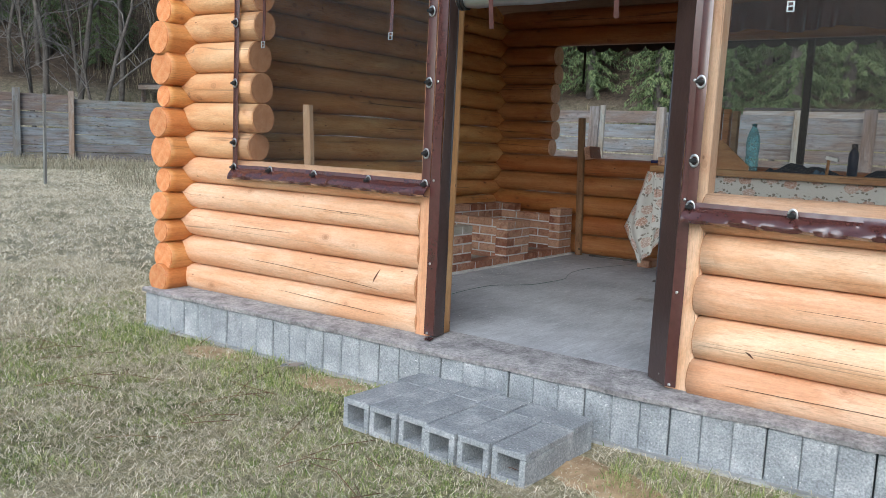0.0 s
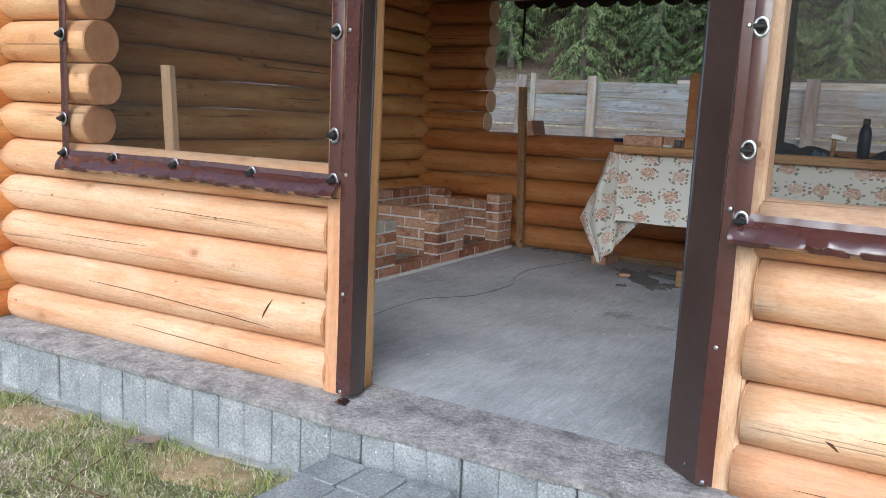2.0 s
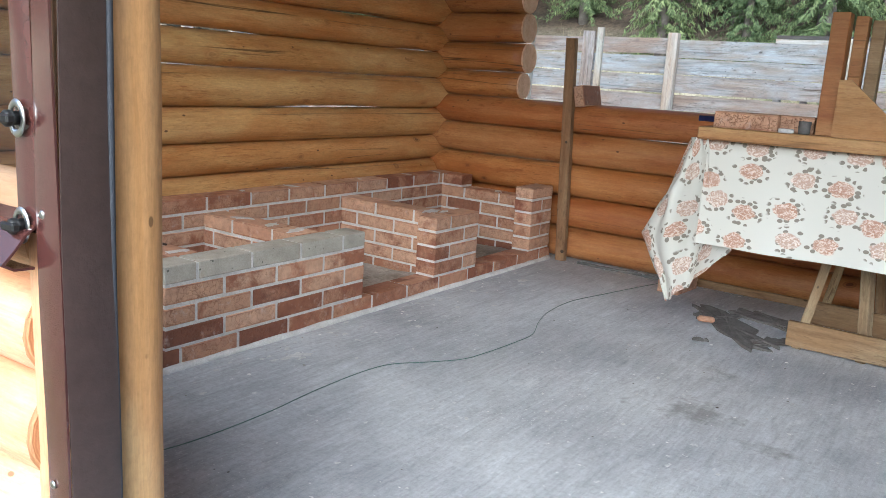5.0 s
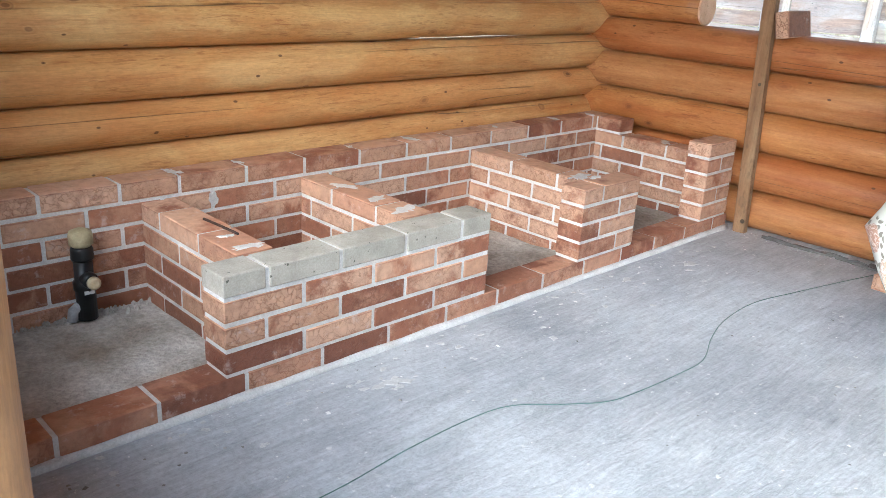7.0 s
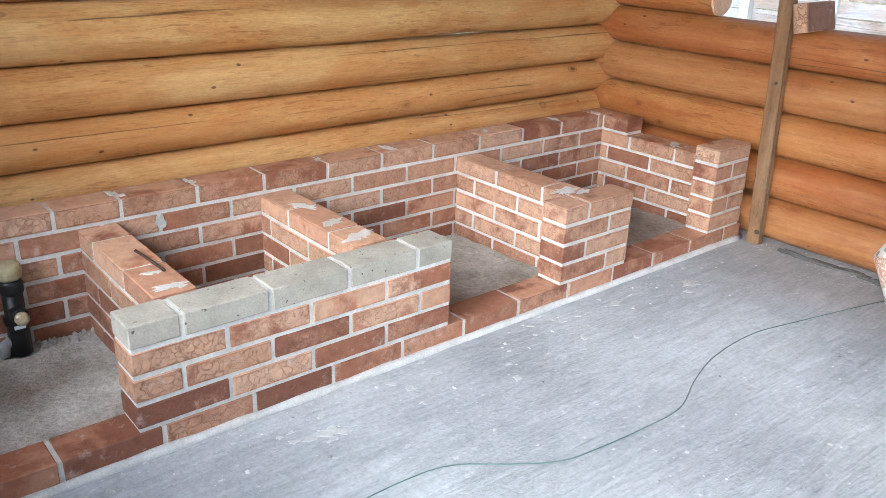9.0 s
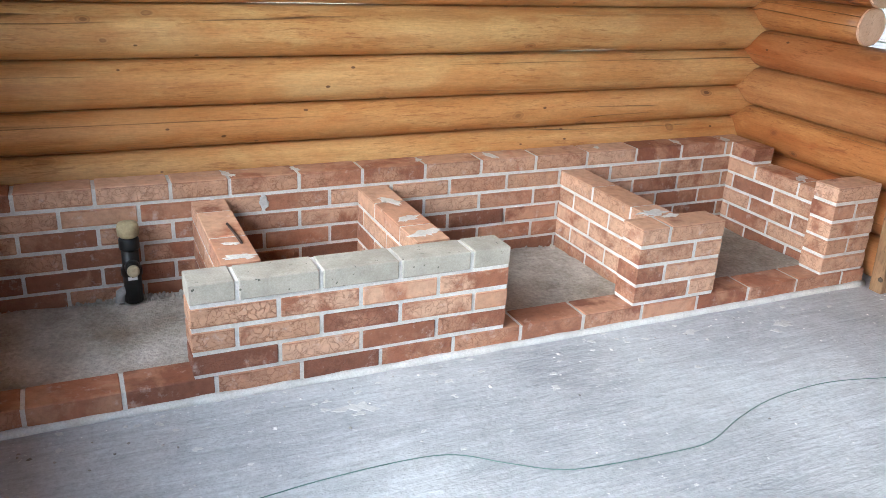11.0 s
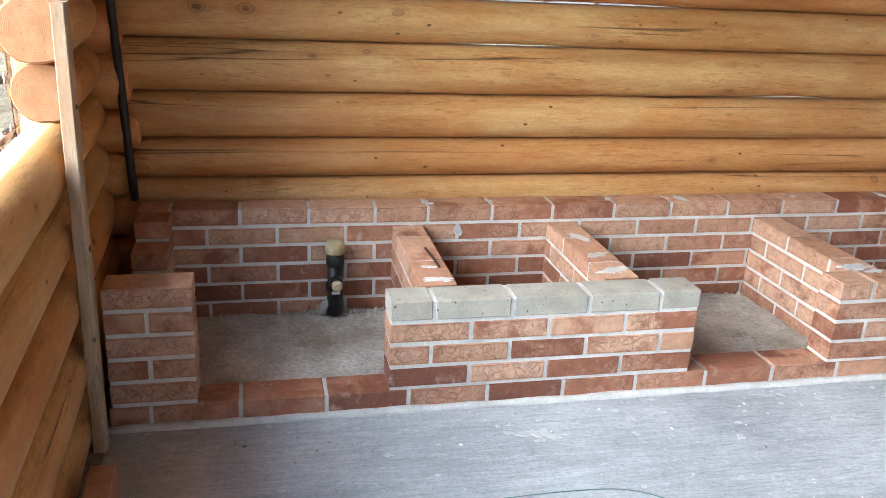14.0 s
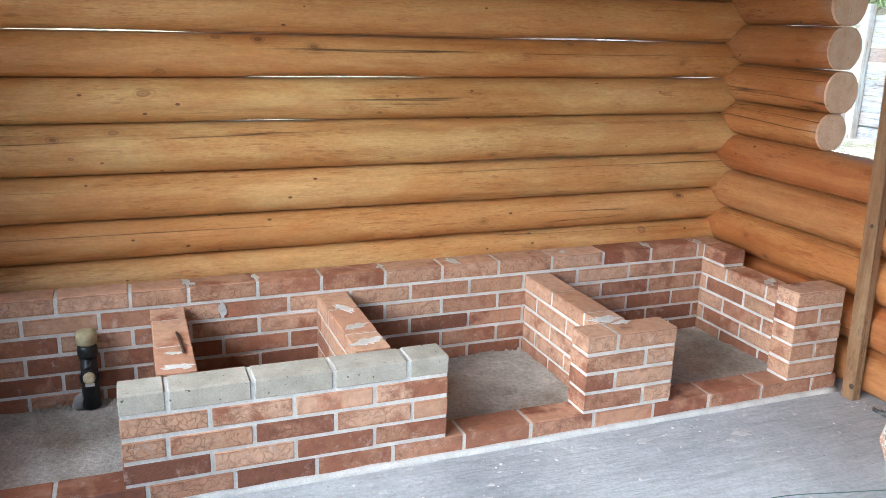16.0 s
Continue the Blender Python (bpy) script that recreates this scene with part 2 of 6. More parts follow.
def brick_material(name, cover, tan_lo, tan_hi, burn=1.0):
    m, nt, b = nodes_of(name, 0.6)
    r = rand_obj(nt)
    v = coords(nt)
    fired = ramp(nt, math_(nt, 'FRACT', math_(nt, 'MULTIPLY', r, 7.7)), [(0.0, (0.22, 0.082, 0.045)), (0.5, (0.32, 0.132, 0.072)), (1.0, (0.40, 0.182, 0.105))])
    fired = mixc(nt, 1.0, fired, (burn, burn * 0.97, burn * 0.95), 'MULTIPLY')
    tan = ramp(nt, r, [(0.0, tan_lo), (1.0, tan_hi)])
    # a paler skin covers most of each face and is worn off in patches
    big_ = tex_noise(nt, v, 7.0, 5, 0.62, 0.3)
    skin = math_(nt, 'ADD', big_, math_(nt, 'MULTIPLY', math_(nt, 'FRACT', math_(nt, 'MULTIPLY', r, 3.1)), 0.16))
    skin = ramp(nt, skin, [(cover - 0.06, (0, 0, 0)), (cover + 0.06, (1, 1, 1))])
    geo = nt.nodes.new("ShaderNodeNewGeometry")
    sep = nt.nodes.new("ShaderNodeSeparateXYZ")
    lk(nt, geo.outputs["True Normal"], sep.inputs[0])
    side = math_(nt, 'LESS_THAN', math_(nt, 'ABSOLUTE', sep.outputs["Z"]), 0.5)
    tc = nt.nodes.new("ShaderNodeTexCoord")
    sg = nt.nodes.new("ShaderNodeSeparateXYZ")
    lk(nt, tc.outputs["Generated"], sg.inputs[0])
    rim = math_(nt, 'ADD', math_(nt, 'ABSOLUTE', math_(nt, 'SUBTRACT', sg.outputs["Z"], 0.5)), math_(nt, 'MULTIPLY', tex_noise(nt, v, 28, 3), 0.2))
    rim = math_(nt, 'MULTIPLY', ramp(nt, rim, [(0.47, (0, 0, 0)), (0.56, (0.8,) * 3)]), side)
    skin = math_(nt, 'MULTIPLY', skin, math_(nt, 'SUBTRACT', 1.0, rim))
    base = mixc(nt, skin, fired, tan)
    blot = tex_noise(nt, v, 30, 5, 0.65)
    base = mixc(nt, 0.55, base, ramp(nt, blot, [(0.3, (0.62, 0.55, 0.5)), (0.5, (1, 1, 1)), (0.7, (1.3, 1.28, 1.24))]), 'MULTIPLY')
    vo = nt.nodes.new("ShaderNodeTexVoronoi")
    vo.feature = 'DISTANCE_TO_EDGE'
    vo.inputs["Scale"].default_value = 46
    wob = nt.nodes.new("ShaderNodeVectorMath")
    wob.operation = 'ADD'
    ns = nd(nt, "ShaderNodeTexNoise", Scale=22.0, Detail=3.0)
    lk(nt, v, ns.inputs["Vector"])
    sc = nt.nodes.new("ShaderNodeVectorMath")
    sc.operation = 'SCALE'
    sc.inputs["Scale"].default_value = 0.085
    lk(nt, ns.outputs["Color"], sc.inputs[0])
    lk(nt, v, wob.inputs[0]); lk(nt, sc.outputs[0], wob.inputs[1])
    lk(nt, wob.outputs[0], vo.inputs["Vector"])
    broken = math_(nt, 'MULTIPLY', tex_noise(nt, v, 26, 3), 0.22)
    crackle = ramp(nt, math_(nt, 'ADD', vo.outputs["Distance"], math_(nt, 'SUBTRACT', broken, 0.09)), [(0.015, (0, 0, 0)), (0.085, (1, 1, 1))])
    # the bark relief is only on the upright faces, and not on every brick
    some = math_(nt, 'GREATER_THAN', math_(nt, 'FRACT', math_(nt, 'MULTIPLY', r, 17.3)), 0.28)
    relief = math_(nt, 'MULTIPLY', side, math_(nt, 'ADD', math_(nt, 'MULTIPLY', some, 0.75), 0.25))
    relief = math_(nt, 'MULTIPLY', relief, math_(nt, 'ADD', math_(nt, 'MULTIPLY', skin, 0.6), 0.4))
    crk = math_(nt, 'MULTIPLY', math_(nt, 'SUBTRACT', 1.0, crackle), relief)
    base = mixc(nt, math_(nt, 'MULTIPLY', crk, 0.62), base, mixc(nt, 1.0, base, (0.56, 0.44, 0.36), 'MULTIPLY'))
    # paler colour beside the grooves paints highlights on the embossed relief
    lip_shine = math_(nt, 'MULTIPLY', ramp(nt, vo.outputs["Distance"], [(0.12, (0, 0, 0)), (0.19, (1, 1, 1)), (0.30, (0, 0, 0))]), relief)
    base = mixc(nt, math_(nt, 'MULTIPLY', lip_shine, 0.12), base, (0.66, 0.44, 0.33))
    dust = ramp(nt, tex_noise(nt, coords(nt), 20, 6, 0.7), [(0.58, (0, 0, 0)), (0.72, (1, 1, 1))])
    base = mixc(nt, math_(nt, 'MULTIPLY', dust, 0.45), base, (0.68, 0.58, 0.53))
    lk(nt, base, b.inputs["Base Color"])
    h = math_(nt, 'ADD', math_(nt, 'MULTIPLY', crk, -1.0), math_(nt, 'MULTIPLY', tex_noise(nt, v, 120, 3), 0.35))
    bump(nt, b, h, 1.0, 0.004)
    return m
BRICK = brick_material("clinker_brick", 0.45, (0.48, 0.275, 0.168), (0.60, 0.375, 0.25))
BRICK_MID = brick_material("red_clinker_brick", 0.54, (0.41, 0.21, 0.125), (0.49, 0.27, 0.17))
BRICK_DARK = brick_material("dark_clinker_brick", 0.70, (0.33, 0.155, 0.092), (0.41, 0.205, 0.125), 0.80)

def mottled(name, stops, scale=6, fine=90, rough=0.85, bumps=0.4, dist=0.004, shift=True, spec=0.35, specks=None, stretch=(1, 1, 1), grain=0.35):
    m, nt, b = nodes_of(name, rough, spec=spec)
    v = coords(nt, stretch, shift)
    c = ramp(nt, tex_noise(nt, v, scale, 6, 0.62), stops)
    f = tex_noise(nt, v, fine, 4, 0.7)
    c = mixc(nt, grain, c, ramp(nt, f, [(0.3, (0.5,) * 3), (0.7, (1.35,) * 3)]), 'MULTIPLY')
    if specks:
        s = ramp(nt, tex_noise(nt, v, specks[0], 2, 0.5), [(specks[1], (0, 0, 0)), (specks[1] + 0.03, (1, 1, 1))])
        c = mixc(nt, s, c, specks[2])
    lk(nt, c, b.inputs["Base Color"])
    bump(nt, b, f, bumps, dist)
    return m

MORTAR = mottled("white_mortar", [(0.3, (0.55, 0.53, 0.50)), (0.5, (0.66, 0.645, 0.62)), (0.7, (0.75, 0.74, 0.71))], 12, 150, bumps=0.9)
CAP = mottled("grey_concrete_brick", [(0.3, (0.32, 0.295, 0.245)), (0.55, (0.43, 0.40, 0.34)), (0.75, (0.52, 0.49, 0.43))], 9, 160, specks=(55, 0.70, (0.12, 0.115, 0.09)))
BLOCK = mottled("cinder_block", [(0.3, (0.26, 0.28, 0.295)), (0.55, (0.38, 0.40, 0.415)), (0.75, (0.58, 0.595, 0.60))], 6, 110, 0.95, 1.0, 0.008, specks=(70, 0.69, (0.66, 0.67, 0.67)), grain=0.9)
SCREED = mottled("dark_screed", [(0.32, (0.20, 0.19, 0.19)), (0.46, (0.33, 0.315, 0.315)), (0.64, (0.47, 0.45, 0.445))], 9, 60, 0.9, 1.0, 0.012, shift=False, grain=0.85)
FILL = mottled("raw_concrete_fill", [(0.3, (0.27, 0.235, 0.185)), (0.48, (0.43, 0.40, 0.35)), (0.66, (0.60, 0.575, 0.525))], 4, 55, 0.95, 0.9, 0.014, shift=False, grain=0.6)
FOOTING = mottled("concrete_footing", [(0.3, (0.28, 0.28, 0.27)), (0.7, (0.46, 0.46, 0.44))], 7, 60, 0.95, 0.9, 0.008)
PVC = mottled("brown_pvc", [(0.3, (0.062, 0.022, 0.019)), (0.7, (0.084, 0.031, 0.027))], 4, 40, 0.15, 0.12, 0.002, spec=0.8)
for q in PVC.node_tree.nodes:
    if q.type == 'BSDF_PRINCIPLED':
        q.inputs["Coat Weight"].default_value, q.inputs["Coat IOR"].default_value, q.inputs["Coat Roughness"].default_value = 0.6, 1.5, 0.25
PVC_DARK = mottled("dark_brown_pvc", [(0.3, (0.046, 0.029, 0.026)), (0.7, (0.066, 0.044, 0.040))], 3, 40, 0.3, 0.25, 0.006, spec=0.6)
BLACK = mottled("black_plastic", [(0.3, (0.010,) * 3), (0.7, (0.02,) * 3)], 20, 60, 0.4, 0.1, 0.002)
ROOFING = mottled("dark_roofing", [(0.3, (0.03, 0.026, 0.025)), (0.7, (0.055, 0.048, 0.045))], 4, 40, 0.7)
def metal(name, col, rough):
    m, nt, b = nodes_of(name, rough, 1.0)
    n = tex_noise(nt, coords(nt), 40, 3)
    lk(nt, mixc(nt, n, col, tuple(c * 0.7 for c in col)), b.inputs["Base Color"])
    lk(nt, math_(nt, 'ADD', math_(nt, 'MULTIPLY', n, 0.2), rough - 0.1), b.inputs["Roughness"])
    return m
STEEL = metal("zinc_steel", (0.72, 0.73, 0.74), 0.3)
GUTTER = metal("galvanised_pipe", (0.58, 0.62, 0.64), 0.38)

def floor_material():
    m, nt, b = nodes_of("poured_concrete_floor", 0.62, spec=0.45)
    v = coords(nt, (1, 1, 1), False)
    big = tex_noise(nt, v, 1.3, 5, 0.6)
    mid = tex_noise(nt, coords(nt, (4.5, 1.0, 1), False), 5.0, 7, 0.75, 0.7)
    c = ramp(nt, big, [(0.3, (0.31, 0.322, 0.345)), (0.5, (0.44, 0.455, 0.475)), (0.7, (0.57, 0.588, 0.605))])
    c = mixc(nt, 0.45, c, ramp(nt, mid, [(0.32, (0.58, 0.58, 0.60)), (0.5, (1, 1, 1)), (0.7, (1.35, 1.35, 1.36))]), 'MULTIPLY')
    brush = tex_noise(nt, coords(nt, (70, 5, 1), False), 1.0, 4, 0.7, 0.4)
    c = mixc(nt, 0.34, c, ramp(nt, brush, [(0.30, (0.62,) * 3), (0.5, (1, 1, 1)), (0.72, (1.4,) * 3)]), 'MULTIPLY')
    lime = math_(nt, 'MULTIPLY', ramp(nt, tex_noise(nt, coords(nt, (16, 9, 1), False), 1.0, 6, 0.75, 0.8), [(0.56, (0, 0, 0)), (0.66, (1, 1, 1))]), ramp(nt, tex_noise(nt, v, 1.9, 3), [(0.45, (0.05,) * 3), (0.6, (0.6,) * 3)]))
    c = mixc(nt, lime, c, (0.62, 0.63, 0.63))
    sp = tex_noise(nt, v, 32, 3, 0.6)
    gate = tex_noise(nt, v, 2.2, 3)
    spots = math_(nt, 'MULTIPLY', ramp(nt, sp, [(0.655, (0, 0, 0)), (0.69, (1, 1, 1))]), ramp(nt, gate, [(0.42, (0.1,) * 3), (0.6, (1, 1, 1))]))
    c = mixc(nt, spots, c, (0.66, 0.66, 0.65))
    sp2 = math_(nt, 'MULTIPLY', ramp(nt, tex_noise(nt, v, 85, 2, 0.5), [(0.66, (0, 0, 0)), (0.70, (1, 1, 1))]), ramp(nt, tex_noise(nt, v, 1.6, 4), [(0.45, (0.05,) * 3), (0.62, (0.9,) * 3)]))
    c = mixc(nt, sp2, c, (0.70, 0.70, 0.69))
    grit = tex_noise(nt, v, 55, 6, 0.8)
    c = mixc(nt, 0.5, c, ramp(nt, grit, [(0.32, (0.55,) * 3), (0.5, (1, 1, 1)), (0.68, (1.3,) * 3)]), 'MULTIPLY')
    for sx, sy, sr in ((-2.02, 5.46, 0.10), (-2.30, 5.58, 0.15), (-2.35, 6.05, 0.09), (-3.08, 6.21, 0.03)):
        dv = nt.nodes.new("ShaderNodeVectorMath")
        dv.operation = 'DISTANCE'
        dv.inputs[1].default_value = (sx, sy, 0)
        lk(nt, v, dv.inputs[0])
        edge = math_(nt, 'ADD', dv.outputs["Value"], math_(nt, 'MULTIPLY', tex_noise(nt, v, 9, 5, 0.7), 0.5))
        spot = ramp(nt, edge, [(sr + 0.13, (0.6,) * 3), (sr + 0.23, (0, 0, 0))])
        c = mixc(nt, spot, c, (0.13, 0.115, 0.10))
    dirt = ramp(nt, tex_noise(nt, coords(nt, (1, 1, 1), False), 2.6, 5, 0.7), [(0.66, (0, 0, 0)), (0.74, (1, 1, 1))])
    c = mixc(nt, math_(nt, 'MULTIPLY', dirt, 0.5), c, (0.12, 0.10, 0.085))
    lk(nt, c, b.inputs["Base Color"])
    bump(nt, b, math_(nt, 'ADD', math_(nt, 'ADD', mid, math_(nt, 'MULTIPLY', brush, 0.5)), math_(nt, 'MULTIPLY', tex_noise(nt, v, 110, 3), 0.35)), 0.85, 0.007)
    lk(nt, math_(nt, 'ADD', math_(nt, 'MULTIPLY', mid, 0.35), 0.42), b.inputs["Roughness"])
    return m
FLOOR = floor_material()

def film_material():
    m = bpy.data.materials.new("clear_pvc_film")
    m.use_nodes = True
    nt = m.node_tree
    nt.nodes.remove(nt.nodes["Principled BSDF"])
    tr = nt.nodes.new("ShaderNodeBsdfTransparent")
    tr.inputs[0].default_value = (0.76, 0.75, 0.74, 1)
    gl = nd(nt, "ShaderNodeBsdfGlossy", Roughness=0.06)
    lw = nt.nodes.new("ShaderNodeLayerWeight")
    lw.inputs[0].default_value = 0.35
    fr = math_(nt, 'ADD', math_(nt, 'MULTIPLY', math_(nt, 'POWER', lw.outputs["Facing"], 3.0), 0.36), 0.02)
    v = coords(nt, (1, 1, 1), False)
    bp = nt.nodes.new("ShaderNodeBump")
    bp.inputs["Strength"].default_value, bp.inputs["Distance"].default_value = 0.15, 0.01
    lk(nt, tex_noise(nt, v, 4.5, 2), bp.inputs["Height"])
    lk(nt, bp.outputs[0], gl.inputs["Normal"])
    mx = nt.nodes.new("ShaderNodeMixShader")
    lk(nt, fr, mx.inputs[0]); lk(nt, tr.outputs[0], mx.inputs[1]); lk(nt, gl.outputs[0], mx.inputs[2])
    hz = nd(nt, "ShaderNodeBsdfDiffuse", Color=(0.75, 0.76, 0.76, 1))
    mh = nt.nodes.new("ShaderNodeMixShader")
    haze = math_(nt, 'ADD', math_(nt, 'MULTIPLY', tex_noise(nt, v, 2.5, 4), 0.018), 0.0)
    lk(nt, haze, mh.inputs[0]); lk(nt, mx.outputs[0], mh.inputs[1]); lk(nt, hz.outputs[0], mh.inputs[2])
    lk(nt, mh.outputs[0], nt.nodes["Material Output"].inputs[0])
    return m
FILM = film_material()

# ---------------- mesh helpers ----------------
def mesh_from(bm, name, mats, smooth=False):
    me = bpy.data.meshes.new(name)
    bm.to_mesh(me)
    bm.free()
    for mt in (mats if isinstance(mats, (list, tuple)) else [mats]):
        me.materials.append(mt)
    if smooth:
        for p in me.polygons:
            p.use_smooth = True
        me.set_sharp_from_angle(angle=0.7)
    return me

def part(name, bm, mats, parent=None, label="", smooth=False, m=None):
    ob = new(name, mesh_from(bm, name, mats, smooth))
    if parent is not None:
        ob.parent = parent
    if m is not None:
        ob.matrix_basis = m
    if label:
        ob["label"] = label
    return ob

def piece(name, mesh, parent, m):
    ob = new(name, mesh)
    ob.parent = parent
    ob.matrix_basis = m
    return ob

def empty(name, at=(0, 0, 0)):
    ob = new(name)
    ob.location = at
    return ob

def add_box(bm, x0, x1, y0, y1, z0, z1, bevel=0.0, mi=0):
    r = bmesh.ops.create_cube(bm, size=1)
    bmesh.ops.transform(bm, matrix=Matrix.Translation(((x0 + x1) / 2, (y0 + y1) / 2, (z0 + z1) / 2)) @ Matrix.Diagonal((x1 - x0, y1 - y0, z1 - z0, 1)), verts=r["verts"])
    fs = {f for v in r["verts"] for f in v.link_faces}
    for f in fs:
        f.material_index = mi
    if bevel:
        es = {e for v in r["verts"] for e in v.link_edges}
        bmesh.ops.bevel(bm, geom=list(es), offset=bevel, segments=1, affect='EDGES', material=mi)
    return r["verts"]

def box(x0, x1, y0, y1, z0, z1, bevel=0.0):
    bm = bmesh.new()
    add_box(bm, x0, x1, y0, y1, z0, z1, bevel)
    return bm

def tube(points, radius, sides=10, caps=True, bm=None):
    """A round bar through points; radius may be a list."""
    bm = bm or bmesh.new()
    rings = []
    pts = [Vector(p) for p in points]
    side = None
    for i, p in enumerate(pts):
        d = (pts[min(i + 1, len(pts) - 1)] - pts[max(i - 1, 0)]).normalized()
        if side is None:
            side = d.orthogonal().normalized()
        side = (side - d * side.dot(d)).normalized()
        up = d.cross(side)
        r = radius[i] if isinstance(radius, (list, tuple)) else radius
        rings.append([bm.verts.new(p + (side * math.cos(a) + up * math.sin(a)) * r) for a in (2 * math.pi * k / sides for k in range(sides))])
    for a, b in zip(rings, rings[1:]):
        for k in range(sides):
            f = bm.faces.new((a[k], a[(k + 1) % sides], b[(k + 1) % sides], b[k]))
            f.smooth = True
    if caps:
        bm.faces.new(rings[0][::-1])
        bm.faces.new(rings[-1])
    return bm

def revolve(profile, sides=20, bm=None):
    """Turns (radius, height) round z."""
    bm = bm or bmesh.new()
    rings = []
    for r, z in profile:
        rings.append([bm.verts.new((r * math.cos(2 * math.pi * k / sides), r * math.sin(2 * math.pi * k / sides), z)) for k in range(sides)])
    for a, b in zip(rings, rings[1:]):
        for k in range(sides):
            f = bm.faces.new((a[k], a[(k + 1) % sides], b[(k + 1) % sides], b[k]))
            f.smooth = True
    bm.faces.new(rings[0][::-1])
    bm.faces.new(rings[-1])
    return bm

# ---------------- log walls ----------------
log_seed = [0]
def log_mesh(length, r, up, down, gaps, mats, taper=(0, 0), sides=18):
    """A log along X from 0, its top and bottom cut flat at +up and -down; gaps opens slits under it; taper narrows its ends over that length."""
    log_seed[0] += 1
    s = log_seed[0]
    n = max(8, int(length / 0.12))
    bm = bmesh.new()
    rings = []
    for i in range(n + 1):
        x = length * i / n
        rr = r * (1 + 0.025 * noise.noise((x * 1.3, s * 7.1, 0)))
        yy = 0.006 * noise.noise((x * 0.8, s * 3.3, 5))
        slit = 0.0
        if gaps:
            q = noise.noise((x * 1.1 + s * 4.7, s * 1.9, 9))
            slit = max(0.0, q - 0.08) * gaps
        k = 1.0
        if taper[0] and x < taper[0]:
            k = min(k, 0.62 + 0.38 * x / taper[0])
        if taper[1] and length - x < taper[1]:
            k = min(k, 0.62 + 0.38 * (length - x) / taper[1])
        ring = []
        for j in range(sides):
            a = 2 * math.pi * j / sides
            lump = 1 + 0.012 * noise.noise((x * 4, math.cos(a) * 2 + s, math.sin(a) * 2))
            y, z = rr * k * lump * math.cos(a) + yy, rr * k * lump * math.sin(a)
            z = min(z, up - 0.001)
            z = max(z, -down + slit)
            ring.append(bm.verts.new((x, y, z)))
        rings.append(ring)
    for a, b in zip(rings, rings[1:]):
        for j in range(sides):
            f = bm.faces.new((a[j], b[j], b[(j + 1) % sides], a[(j + 1) % sides]))
            f.smooth = True
            # the side towards the room is varnished
            if len(mats) > 2 and math.cos(2 * math.pi * (j + 0.5) / sides) > 0.1:
                f.material_index = 2
    for ring, flip in ((rings[0], False), (rings[-1], True)):
        f = bm.faces.new(ring if not flip else ring[::-1])
        f.material_index = 1
    es = [e for e in bm.edges if any(f.material_index == 1 for f in e.link_faces)]
    bmesh.ops.bevel(bm, geom=es, offset=0.006, segments=2, affect='EDGES', material=1)
    bmesh.ops.recalc_face_normals(bm, faces=bm.faces)
    return mesh_from(bm, "log", mats)

def log_wall(wall, seams, axis, at, a0, a1, mats, gaps=0.0, taper=(0.12, 0.12), ratio=0.53, turn=None):
    """Logs between the heights in seams, along x or y at the given other coordinate, from a0 to a1 (numbers or functions of the log's index)."""
    for i, (z0, z1) in enumerate(zip(seams, seams[1:])):
        s0 = a0(i) if callable(a0) else a0
        s1 = a1(i) if callable(a1) else a1
        h = z1 - z0
        r = h * ratio
        me = log_mesh(s1 - s0, r, h / 2, h / 2, gaps, mats, taper)
        zc = (z0 + z1) / 2
        m = pose(s0, at, zc) if axis == 'x' else pose(at, s0, zc, 0, 0, 90)
        piece("log", me, wall, turn @ m if turn else m)
# ---------------- large structure ----------------
def ground_height(x, y):
    d = math.hypot(x + 2.0, y - 3.5)
    z = -0.275 + 0.02 * max(0.0, d - 6.0)
    # wooded slope behind the fences
    e = max(0.0, max(y - 19.0, (-x - 24.0) * 0.85 + (y - 12) * 0.5))
    return z + 0.55 * e + 0.02 * noise.noise((x * 0.7, y * 0.7, 0)) * min(1.0, 0.3 + max(0.0, d - 5) * 0.2)

